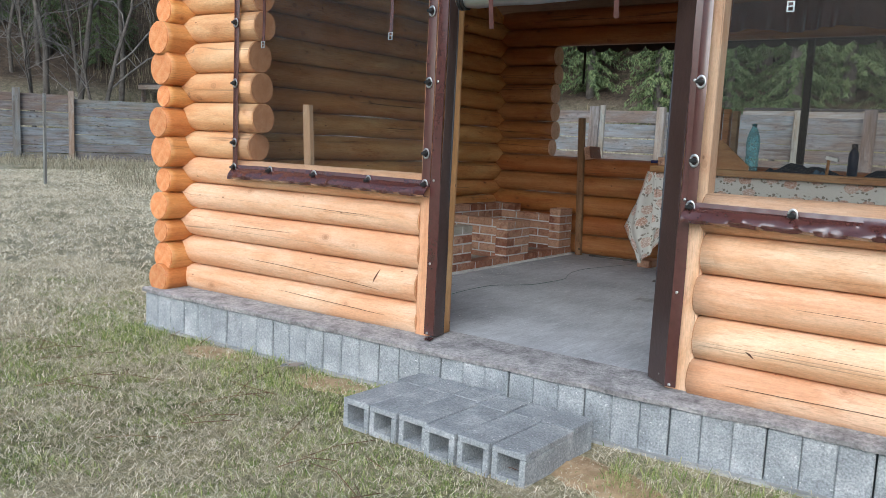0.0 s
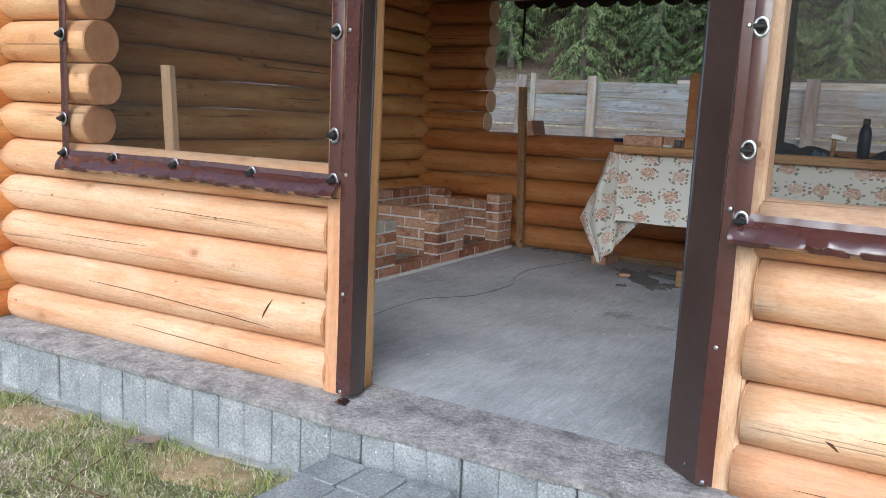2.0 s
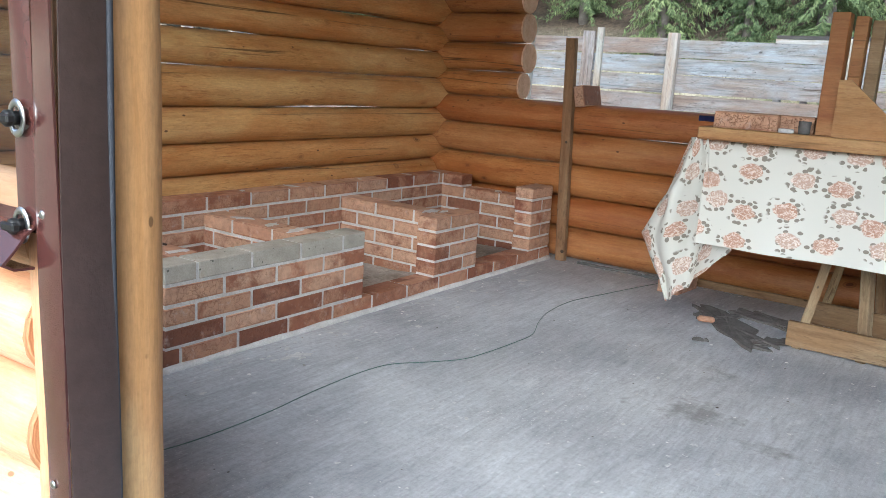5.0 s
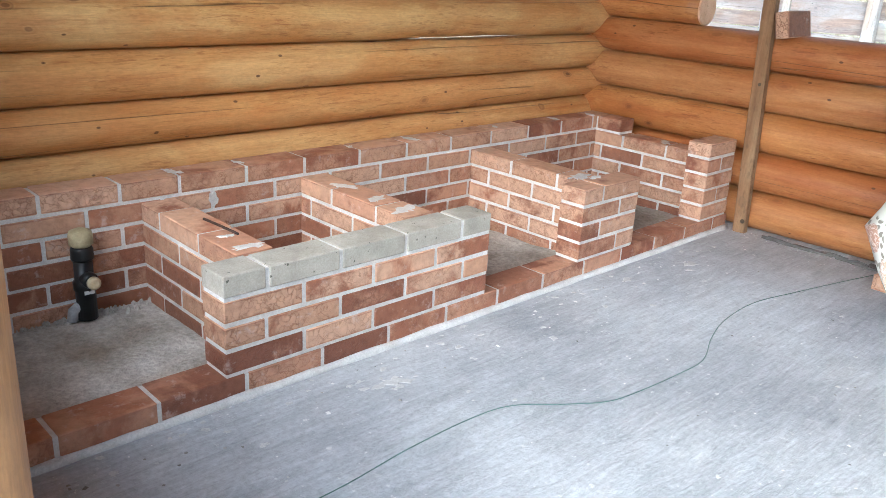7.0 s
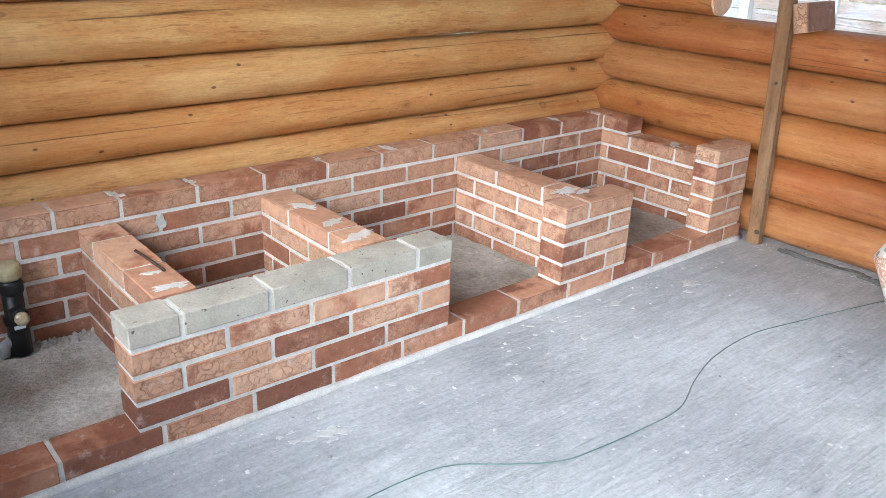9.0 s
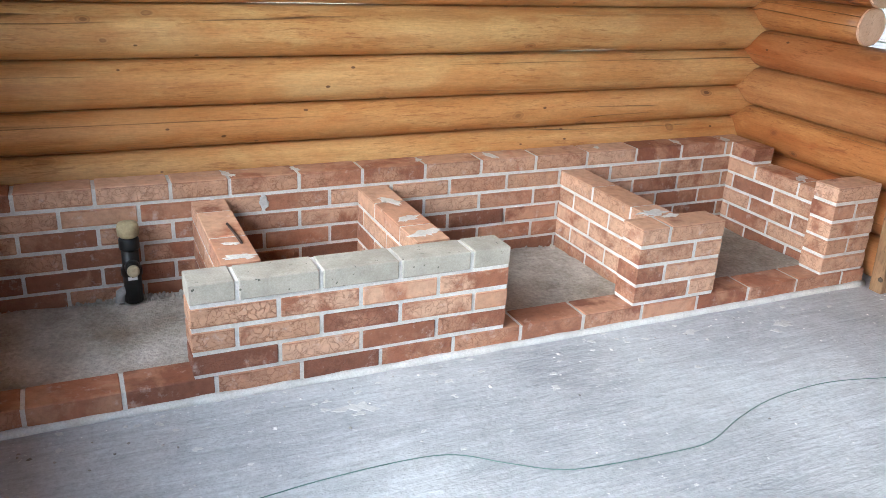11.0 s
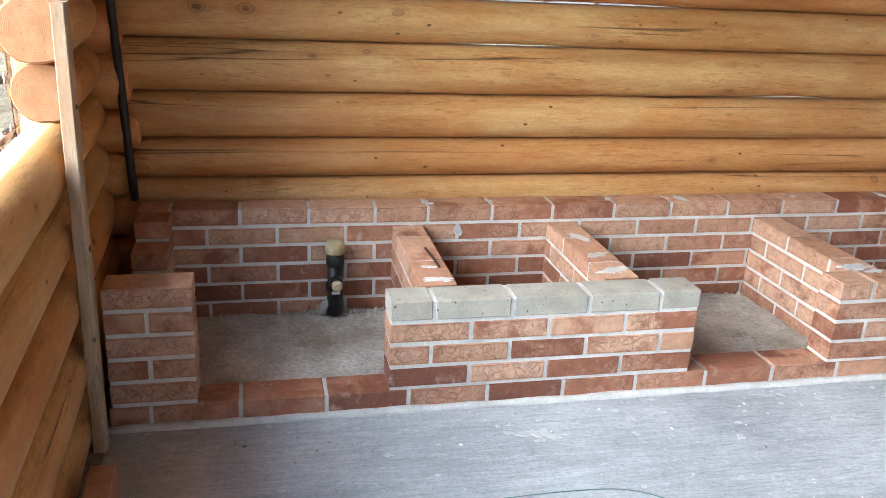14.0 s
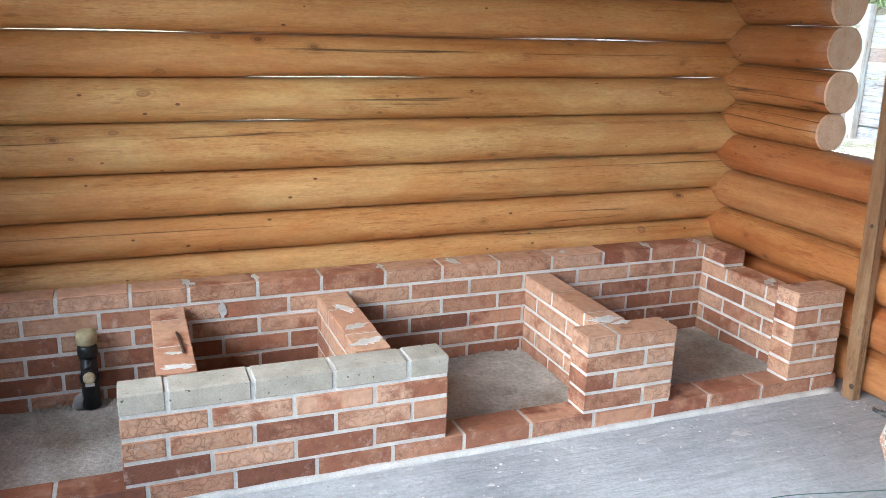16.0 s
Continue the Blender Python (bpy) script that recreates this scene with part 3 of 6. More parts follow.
def ground_material():
    m, nt, b = nodes_of("spring_turf", 0.95, spec=0.15)
    tc = coords(nt, (1, 1, 1), False)
    sep = nt.nodes.new("ShaderNodeSeparateXYZ")
    lk(nt, tc, sep.inputs[0])
    patch = tex_noise(nt, tc, 1.1, 6, 0.65)
    fine = tex_noise(nt, tc, 34, 5, 0.75)
    near = ramp(nt, patch, [(0.32, (0.16, 0.175, 0.075)), (0.46, (0.27, 0.25, 0.14)), (0.58, (0.40, 0.355, 0.23)), (0.72, (0.48, 0.41, 0.285))])
    far = ramp(nt, patch, [(0.32, (0.22, 0.205, 0.13)), (0.5, (0.36, 0.33, 0.23)), (0.7, (0.50, 0.465, 0.36))])
    f = ramp(nt, math_(nt, 'ADD', math_(nt, 'MULTIPLY', sep.outputs["X"], -0.1), math_(nt, 'MULTIPLY', tex_noise(nt, tc, 0.6, 3), 0.5)), [(0.80, (0, 0, 0)), (1.0, (1, 1, 1))])
    c = mixc(nt, f, near, far)
    wood_floor = ramp(nt, math_(nt, 'MULTIPLY', sep.outputs["Z"], 0.1), [(0.14, (0, 0, 0)), (0.26, (1, 1, 1))])
    litter = ramp(nt, patch, [(0.3, (0.04, 0.032, 0.025)), (0.6, (0.10, 0.075, 0.055)), (0.75, (0.06, 0.075, 0.033))])
    c = mixc(nt, wood_floor, c, litter)
    clod = tex_noise(nt, tc, 7.0, 5, 0.7, 0.4)
    c = mixc(nt, 0.75, c, ramp(nt, clod, [(0.32, (0.45, 0.47, 0.40)), (0.5, (1, 1, 1)), (0.68, (1.4, 1.36, 1.3))]), 'MULTIPLY')
    c = mixc(nt, 0.7, c, ramp(nt, fine, [(0.3, (0.4,) * 3), (0.5, (0.95,) * 3), (0.72, (1.6,) * 3)]), 'MULTIPLY')
    lk(nt, c, b.inputs["Base Color"])
    bump(nt, b, fine, 1.0, 0.03)
    return m

def build_ground():
    xs = np.unique(np.r_[np.linspace(-400, -60, 12), np.linspace(-60, -12, 40), np.linspace(-12, 4, 70), np.linspace(4, 40, 24), np.linspace(40, 400, 10)])
    ys = np.unique(np.r_[np.linspace(-400, -20, 10), np.linspace(-20, -2, 16), np.linspace(-2, 8, 48), np.linspace(8, 60, 44), np.linspace(60, 400, 10)])
    vs = [(x, y, ground_height(x, y)) for y in ys for x in xs]
    nx = len(xs)
    fs = [(j * nx + i, j * nx + i + 1, (j + 1) * nx + i + 1, (j + 1) * nx + i) for j in range(len(ys) - 1) for i in range(nx - 1)]
    me = bpy.data.meshes.new("ground")
    me.from_pydata([tuple(map(float, v)) for v in vs], [], fs)
    me.materials.append(ground_material())
    for p in me.polygons:
        p.use_smooth = True
    return tagged(new("ground", me), "patchy spring turf, green near the hut and straw-dry beyond", "ground", kind="structure")
build_ground()

# plan of the hut
XW, YS, YN, XE = -4.885, 3.65, 7.545, 1.6
FRONT_SEAMS = [-0.03, 0.155, 0.345, 0.53, 0.705, 0.875]
FRONT_UP = [0.875, 1.05, 1.235, 1.425, 1.62, 1.80, 1.98, 2.16]
WEST_SEAMS = [-0.03, 0.165, 0.345, 0.518, 0.678, 0.860, 1.058, 1.232, 1.403, 1.597, 1.775, 1.95, 2.13, 2.30]
NORTH_SEAMS = [0.0, 0.193, 0.390, 0.588, 0.782, 0.964]
NORTH_UP = [0.964, 1.127, 1.31, 1.494, 1.685, 1.87, 2.06]
NORTH_TOP = [2.06, 2.24, 2.42]

# the front wall left of the door runs askew, like the foundation
SKEW = Matrix.Translation((-2.75, YS, 0)) @ Matrix.Rotation(math.atan(0.046), 4, 'Z') @ Matrix.Translation((2.75, -YS, 0))

floor = part("floor", box(XW + 0.03, XE + 0.2, 3.72, YN + 0.2, -0.30, 0.0), FLOOR)
tagged(floor, "trowelled grey concrete floor with pale splashes and dirt", "floor", kind="structure")

# foundation: screed on top, hollow blocks on edge along the front, footing below; it runs slightly askew to the logs
def fy(x):
    return 3.275 + (x + 4.85) * 0.046
def build_foundation():
    root = tagged(empty("foundation"), "foundation of grey cinder blocks under a dark rough screed", "foundation", kind="structure")
    bm = bmesh.new()
    n = 90
    x0, x1 = -4.91, XE + 0.35
    rows = []
    for i in range(n + 1):
        x = x0 + (x1 - x0) * i / n
        yf = fy(x) - 0.018 + 0.010 * noise.noise((x * 5, 0, 0)) + 0.012 * noise.noise((x * 1.7, 3, 0))
        zt = -0.012 + 0.006 * noise.noise((x * 4, 7, 0))
        rows.append([bm.verts.new(p) for p in ((x, yf + 0.006, zt - 0.028), (x, yf, zt - 0.006), (x, yf + 0.012, zt), (x, 3.55, -0.006 + 0.004 * noise.noise((x * 6, 2, 0))), (x, 3.735, 0.003), (x, 3.735, -0.05))])
    for a, b in zip(rows, rows[1:]):
        for k in range(5):
            bm.faces.new((a[k], b[k], b[k + 1], a[k + 1]))
    part("screed", bm, SCREED, root, "dark rough screed", smooth=True)
    # west side return
    part("screed", box(-4.91, -4.78, 3.735, YN + 0.3, -0.05, -0.006, 0.006), SCREED, root)
    part("core", box(-4.86, XE + 0.3, 3.60, YN + 0.25, -0.6, -0.045), FOOTING, root)
    bm = bmesh.new()
    a, b = -4.92, XE + 0.35
    v = [bm.verts.new((x, fy(x) - 0.035 + 0.01 * noise.noise((x * 6, 1, 1)) if s == 0 else 3.7, z)) for z in (-0.6, -0.262) for s in (0, 1) for x in np.linspace(a, b, 60)]
    m = 60
    for k in range(m - 1):
        bm.faces.new((v[k], v[k + 1], v[2 * m + k + 1], v[2 * m + k]))
        bm.faces.new((v[2 * m + k], v[2 * m + k + 1], v[3 * m + k + 1], v[3 * m + k]))
    part("footing", bm, FOOTING, root, "rough concrete footing")
    def block(w, h, d):
        bm = bmesh.new()
        add_box(bm, 0, w, 0, d, 0, h, 0.006)
        return mesh_from(bm, "foundation_block", BLOCK)
    face = block(0.1300, 0.224, 0.30)
    x = -4.888
    k = 0
    while x < XE + 0.25:
        ang = math.degrees(math.atan(0.046))
        piece("foundation_block", face, root, pose(x, fy(x) + random.uniform(-0.004, 0.004), -0.268, 0, 0, ang))
        x += 0.1315 if k % 3 < 2 else 0.137
        k += 1
    side = block(0.127, 0.222, 0.12)
    for i in range(32):
        piece("foundation_block", side, root, pose(-4.768, fy(-4.9) + 0.30 + i * 0.1315, -0.268, 0, 0, 90))
build_foundation()

# log walls
IN = [WOOD_ORANGE, END_PALE]
OUT = [WOOD_PALE, END_PALE, WOOD_ORANGE]
HONEY = [WOOD_HONEY, END_PALE, WOOD_ORANGE]
NORTH = [WOOD_RED_DIM, END_PEACH]
STUB = [WOOD_STUB, END_ORANGE]
wall_west = tagged(empty("wall_west"), "wall of varnished orange pine logs with daylight slits", "log wall", kind="structure")
log_wall(wall_west, WEST_SEAMS, 'y', XW, 3.645, YN + 0.22, IN, gaps=0.022, taper=(0, 0), ratio=0.525)
wall_front = tagged(empty("wall_front"), "front wall of pale peeled pine logs", "log wall", kind="structure")
log_wall(wall_front, FRONT_SEAMS, 'x', YS, -4.93, lambda i: -2.80 - 0.012 * (i % 2), OUT, gaps=0.0, taper=(0.26, 0), ratio=0.535, turn=SKEW)
log_wall(wall_front, FRONT_UP, 'x', YS, -4.93, lambda i: -4.14 + 0.02 * ((i * 5) % 3), HONEY, taper=(0.26, 0), ratio=0.53, turn=SKEW)
log_wall(wall_front, [-0.03, 0.15, 0.345, 0.53, 0.71, 0.885], 'x', YS, lambda i: -1.278 + 0.014 * (i % 2), XE, OUT, taper=(0.0, 0), ratio=0.54)
log_wall(wall_front, [2.16, 2.34], 'x', YS, -4.99, XE, OUT, taper=(0.24, 0))
# corner ends of the west wall's logs, of uneven size
for i, (z0, z1) in enumerate(zip(WEST_SEAMS, WEST_SEAMS[1:])):
    k = (0.50, 0.56, 0.44, 0.57, 0.45, 0.55, 0.57, 0.42, 0.58, 0.60, 0.46, 0.52, 0.5)[i]
    r = (z1 - z0) * k
    me = log_mesh(0.40, r, 0.2, 0.2, 0, STUB, (0, 0.02))
    piece("log_end", me, wall_front, pose(XW + 0.08, 3.31 + 0.02 * ((i * 5) % 3), (z0 + z1) / 2 + (-0.055 if i else -0.01), 0, 0, 90))
SCAR = mottled("dark_split_wood", [(0.3, (0.05, 0.022, 0.012)), (0.7, (0.12, 0.05, 0.025))], 20, 90)
def split(points, r):
    """A drying split in a front log; points are x and z, the depth follows the log's round face."""
    out = []
    for x, z in points:
        i = max(k for k in range(5) if FRONT_SEAMS[k] <= z)
        h = FRONT_SEAMS[i + 1] - FRONT_SEAMS[i]
        dz = z - (FRONT_SEAMS[i] + FRONT_SEAMS[i + 1]) / 2
        rr = h * 0.535
        out.append((x, YS - math.sqrt(max(rr * rr - dz * dz, 0)) + 0.0005 + 0.001 * noise.noise((x * 20, z, 0)), z + 0.002 * noise.noise((x * 14, 1, 0))))
    part("split", tube(out, [r * (0.35 if k in (0, len(out) - 1) else 1) for k in range(len(out))], 5), SCAR, wall_front, m=SKEW if points[0][0] < -2.7 else None)
split([(-3.072, 0.318), (-3.080, 0.295), (-3.093, 0.265), (-3.102, 0.243)], 0.0035)
split([(-4.11 + 0.13 * k, 0.260 - 0.0006 * k * k - 0.002 * k) for k in range(9)], 0.0016)
split([(-3.85 + 0.12 * k, 0.096 - 0.004 * k) for k in range(8)], 0.0014)
split([(-3.75 + 0.1 * k, 0.63 - 0.002 * k) for k in range(7)], 0.0012)
split([(-4.3 + 0.11 * k, 0.455 + 0.001 * k) for k in range(6)], 0.0012)
split([(-1.035, 0.236), (-1.015, 0.226), (-1.0, 0.213), (-0.985, 0.206)], 0.006)
split([(-1.1 + 0.1 * k, 0.262 - 0.001 * k) for k in range(9)], 0.0013)
split([(-1.1 + 0.1 * k, 0.445 - 0.001 * k) for k in range(9)], 0.0011)
split([(-1.1 + 0.1 * k, 0.07 + 0.001 * k) for k in range(9)], 0.0013)
wall_north = tagged(empty("wall_north"), "back wall of varnished orange pine logs with a wide opening", "log wall", kind="structure")
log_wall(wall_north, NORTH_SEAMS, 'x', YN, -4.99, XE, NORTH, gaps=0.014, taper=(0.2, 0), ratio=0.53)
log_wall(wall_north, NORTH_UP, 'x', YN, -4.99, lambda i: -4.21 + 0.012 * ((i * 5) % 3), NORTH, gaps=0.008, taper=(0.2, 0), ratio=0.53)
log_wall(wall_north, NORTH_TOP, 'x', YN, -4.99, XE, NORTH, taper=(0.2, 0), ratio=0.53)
# end wall out of view, added and left open above the sill for daylight
wall_east = tagged(empty("wall_east"), "unseen far end wall of varnished pine logs, open for daylight", "log wall", kind="structure")
log_wall(wall_east, WEST_SEAMS[:6], 'y', XE, 3.3, YN + 0.25, IN, taper=(0, 0), ratio=0.53)
log_wall(wall_east, WEST_SEAMS[-2:], 'y', XE, 3.3, YN + 0.25, IN, taper=(0, 0), ratio=0.53)
for y in (YS, YN):
    part('corner_post', box(XE - 0.09, XE + 0.09, y - 0.09, y + 0.09, 0.85, 2.3, 0.01), WOOD_ORANGE, wall_east)

# roof, mostly unseen, added to shade the interior: boards underneath, dark sheeting above
def build_roof():
    root = tagged(empty("ceiling"), "mostly unseen low pitched roof with boarded underside, added for shade", "roof", kind="structure")
    ymid, zr, ze = 5.6, 3.35, 2.52
    for sgn, y0 in ((1, 3.22), (-1, 7.95)):
        bm = bmesh.new()
        for (za, mi) in ((0.0, 0), (0.03, 1)):
            v = [bm.verts.new(p) for p in ((-5.4, y0, ze - 0.12 + za), (XE + 0.6, y0, ze - 0.12 + za), (XE + 0.6, ymid, zr + za), (-5.4, ymid, zr + za))]
            w = [bm.verts.new((q.co.x, q.co.y, q.co.z + 0.026)) for q in v]
            for f in ((v[0], v[1], v[2], v[3]), (w[3], w[2], w[1], w[0]), *((v[i], w[i], w[(i + 1) % 4], v[(i + 1) % 4]) for i in range(4))):
                bm.faces.new(f).material_index = mi
        part("roof_slope", bm, [WOOD_DARK, ROOFING], root)
    for x in (XW, XE):
        bm = bmesh.new()
        a = [bm.verts.new((x + d, y, z)) for d in (-0.05, 0.05) for y, z in ((3.6, 2.3), (7.6, 2.3), (ymid, zr - 0.02))]
        bm.faces.new(a[:3]); bm.faces.new(a[3:][::-1])
        for i in range(3):
            bm.faces.new((a[i], a[3 + i], a[3 + (i + 1) % 3], a[(i + 1) % 3]))
        part("gable", bm, WOOD_ORANGE, root)
build_roof()

# ---------------- brick barbecue base ----------------
CH, BZ, J = 0.0765, 0.012, 0.0125
barbecue = tagged(empty("barbecue_base", (-4.2, 5.5, 0)), "unfinished outdoor stove base of clinker bricks with white joints", "brick stove")
brick_meshes = {}
def brick_mesh(l, t, h, mat):
    key = (round(l, 3), round(t, 3), round(h, 3), mat.name)
    if key not in brick_meshes:
        bm = bmesh.new()
        add_box(bm, -l / 2, l / 2, -t / 2, t / 2, -h / 2, h / 2, 0.003)
        brick_meshes[key] = mesh_from(bm, "brick", mat)
    return brick_meshes[key]

off = Matrix.Translation((4.2, -5.5, 0))
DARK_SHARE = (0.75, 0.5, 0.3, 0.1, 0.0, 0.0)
def brick(x0, x1, y0, y1, course, mat=None):
    """One brick filling that plan in that course (0 lowest)."""
    z = BZ + course * CH
    if mat is None:
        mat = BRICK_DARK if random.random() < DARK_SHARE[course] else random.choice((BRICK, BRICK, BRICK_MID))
    lx, ly, h = x1 - x0, y1 - y0, CH - J
    along_x = lx >= ly
    me = brick_mesh(lx if along_x else ly, ly if along_x else lx, h, mat or BRICK)
    m = off @ pose((x0 + x1) / 2 + random.uniform(-0.0015, 0.0015), (y0 + y1) / 2, z + h / 2 + random.uniform(-0.001, 0.001), random.uniform(-0.3, 0.3), random.uniform(-0.3, 0.3), (0 if along_x else 90) + random.uniform(-0.4, 0.4) + random.choice((0, 180)))
    piece("brick", me, barbecue, m)

def mortar(x0, x1, y0, y1, c0, c1, inset=0.0035, top=0.004):
    part("mortar", box(x0 + inset, x1 - inset, y0 + inset, y1 - inset, BZ + c0 * CH - (J if c0 else BZ), BZ + c1 * CH - J - top), MORTAR, barbecue, "white mortar joints", m=off)

def run(axis, f0, f1, a0, a1, c0, c1, joints, mat=None):
    """A one-brick-thick wall from a0 to a1, f0..f1 thick; joints: function of the course giving joint centres."""
    if axis == 'y':
        mortar(f0, f1, a0, a1, c0, c1)
    else:
        mortar(a0, a1, f0, f1, c0, c1)
    for c in range(c0, c1):
        cuts = [a0 - J / 2] + [j for j in joints(c) if a0 + 0.03 < j < a1 - 0.03] + [a1 + J / 2]
        for k, (p, q) in enumerate(zip(cuts, cuts[1:])):
            s, e = p + J / 2, q - J / 2
            mm = mat(c, k) if mat else None
            if axis == 'y':
                brick(f0, f1, s, e, c, mm)
            else:
                brick(s, e, f0, f1, c, mm)

L = 0.2625
def stag(start, half):
    return lambda c: [start + (half if c % 2 else 0) + L * k for k in range(-2, 18)]
XF, XB = -3.845, -4.60
def tone_of(row, k):
    """L, M or D: light, red or dark brick, k-th of a row."""
    return {"L": BRICK, "M": BRICK_MID, "D": BRICK_DARK}[row[k % len(row)]]
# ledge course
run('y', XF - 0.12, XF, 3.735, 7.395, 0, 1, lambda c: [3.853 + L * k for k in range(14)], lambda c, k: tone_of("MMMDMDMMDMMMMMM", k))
# counter with a cap of grey concrete bricks
def counter_joints(c):
    return {1: [4.836, 5.098, 5.362], 2: [4.708, 4.968, 5.231, 5.495], 3: [4.836, 5.096, 5.362], 4: [4.714, 4.968, 5.227, 5.480]}[c]
run('y', XF - 0.12, XF, 4.575, 5.622, 1, 5, counter_joints, lambda c, k: CAP if c == 4 else tone_of(("", "DLDML", "LLDLL", "LLLL")[c], k))
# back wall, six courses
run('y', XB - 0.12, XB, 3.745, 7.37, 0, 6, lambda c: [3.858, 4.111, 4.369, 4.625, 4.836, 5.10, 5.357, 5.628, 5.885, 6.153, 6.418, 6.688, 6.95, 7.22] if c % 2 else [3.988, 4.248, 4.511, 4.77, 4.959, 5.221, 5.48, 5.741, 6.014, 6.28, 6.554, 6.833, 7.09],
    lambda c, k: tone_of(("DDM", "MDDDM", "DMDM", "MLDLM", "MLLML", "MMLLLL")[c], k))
# cross walls
run('x', 4.692, 4.815, XB + 0.002, XF - 0.132, 0, 5, stag(-4.47, L / 2))
run('x', 5.335, 5.458, XB + 0.002, XF - 0.132, 0, 5, stag(-4.40, L / 2))
run('x', 6.285, 6.405, XB + 0.002, XF - 0.132, 0, 5, stag(-4.35, L / 2), lambda c, k: BRICK if c else BRICK_MID)
# middle pier
for c in range(1, 5):
    if c % 2:
        brick(XF - 0.12, XF, 6.165, 6.415, c, BRICK_MID if c == 1 else BRICK); brick(XF - 0.12, XF, 6.428, 6.55, c, BRICK)
    else:
        brick(XF - 0.12, XF, 6.165, 6.287, c, BRICK_DARK if c == 2 else BRICK); brick(XF - 0.12, XF, 6.30, 6.55, c, BRICK)
mortar(XF - 0.12, XF, 6.165, 6.55, 1, 5)
mortar(XF - 0.145, XF - 0.10, 6.285, 6.405, 0, 5)
# north return and end pier
run('x', 7.25, 7.37, XB + 0.002, XF - 0.132, 0, 5, stag(-4.42, L / 2))
brick(XB + 0.010, XB + 0.16, 7.25, 7.37, 5)
mortar(XB - 0.01, XB + 0.16, 7.25, 7.37, 5, 6)
for c in range(1, 6):
    if c % 2:
        brick(XF - 0.12, XF, 7.125, 7.375, c)
    else:
        brick(XF - 0.12, XF, 7.125, 7.245, c); brick(XF - 0.12, XF, 7.2575, 7.375, c)
mortar(XF - 0.12, XF, 7.125, 7.375, 1, 6)
# south return, stepped, and end pier
run('x', 3.75, 3.868, XB + 0.002, XF - 0.132, 0, 4, stag(-4.45, L / 2))
brick(XB + 0.010, XB + 0.25, 3.75, 3.868, 4); mortar(XB, XB + 0.25, 3.75, 3.868, 4, 5)
brick(XB + 0.010, XB + 0.13, 3.75, 3.868, 5); mortar(XB - 0.01, XB + 0.13, 3.75, 3.868, 5, 6)
for c in range(1, 6):
    if c % 2:
        brick(XF - 0.12, XF, 3.742, 3.992, c)
    else:
        brick(XF - 0.12, XF, 3.742, 3.855, c); brick(XF - 0.12, XF, 3.8675, 3.992, c)
mortar(XF - 0.12, XF, 3.742, 3.992, 1, 6)
# mortar bead along the floor
bm = tube([(XF + 0.004, y, 0.004 + 0.003 * noise.noise((y * 9, 0, 0))) for y in np.linspace(3.73, 7.40, 60)], [0.015 + 0.006 * noise.noise((y * 7, 4, 0)) for y in np.linspace(3.73, 7.40, 60)], 6)
part("mortar_bead", bm, MORTAR, barbecue, m=off)
# rough concrete between the walls
def fill(y0, y1):
    bm = bmesh.new()
    nx, ny = 14, max(6, int((y1 - y0) / 0.05))
    g = [[bm.verts.new((XB + 0.005 + (XF - 0.125 - XB) * i / nx, y0 + (y1 - y0) * j / ny, 0.028 + 0.012 * noise.noise((i * 0.5, (y0 + j * 0.05) * 6, 0)) + 0.012 * i / nx)) for j in range(ny + 1)] for i in range(nx + 1)]
    for i in range(nx):
        for j in range(ny):
            bm.faces.new((g[i][j], g[i + 1][j], g[i + 1][j + 1], g[i][j + 1]))
    part("concrete_fill", bm, FILL, barbecue, "rough grey concrete fill", smooth=True, m=off)
for y0, y1 in ((3.868, 4.69), (4.817, 5.333), (5.46, 6.283), (6.407, 7.248)):
    fill(y0, y1)
# ---------------- door posts and window covers ----------------
def rough_post(name, x, y, w, d, z0, z1, mat, label, lean=(0, 0)):
    bm = bmesh.new()
    n = 8
    rings = []
    for i in range(n + 1):
        t = i / n
        cx, cy = x + lean[0] * t, y + lean[1] * t
        k = 1 + 0.05 * noise.noise((t * 5, x, y))
        rings.append([bm.verts.new((cx + sx * w / 2 * k, cy + sy * d / 2 * k, z0 + (z1 - z0) * t)) for sx, sy in ((-1, -0.8), (-0.8, -1), (0.8, -1), (1, -0.8), (1, 0.8), (0.8, 1), (-0.8, 1), (-1, 0.8))])
    for a, b in zip(rings, rings[1:]):
        for k in range(8):
            bm.faces.new((a[k], a[(k + 1) % 8], b[(k + 1) % 8], b[k]))
    bm.faces.new(rings[0][::-1]); bm.faces.new(rings[-1])
    # local X along the grain
    bm.transform(Matrix.Translation((-x, -y, -z0)))
    bm.transform(Matrix.Rotation(radians(90), 4, 'Y'))
    ob = part(name, bm, mat, m=Matrix.Translation((x, y, z0)) @ Matrix.Rotation(radians(-90), 4, 'Y'))
    return tagged(ob, label, "post")

def round_pole(name, x, y, r, z0, z1, mat, label):
    bm = tube([(z, 0.004 * noise.noise((z * 2, x, 0)), 0.004 * noise.noise((z * 2, x, 9))) for z in np.linspace(0, z1 - z0, 14)], [r * (1 + 0.06 * noise.noise((z * 3, x, 4))) for z in np.linspace(0, z1 - z0, 14)], 16)
    return tagged(part(name, bm, mat, m=Matrix.Translation((x, y, z0)) @ Matrix.Rotation(radians(-90), 4, 'Y')), label, "post")

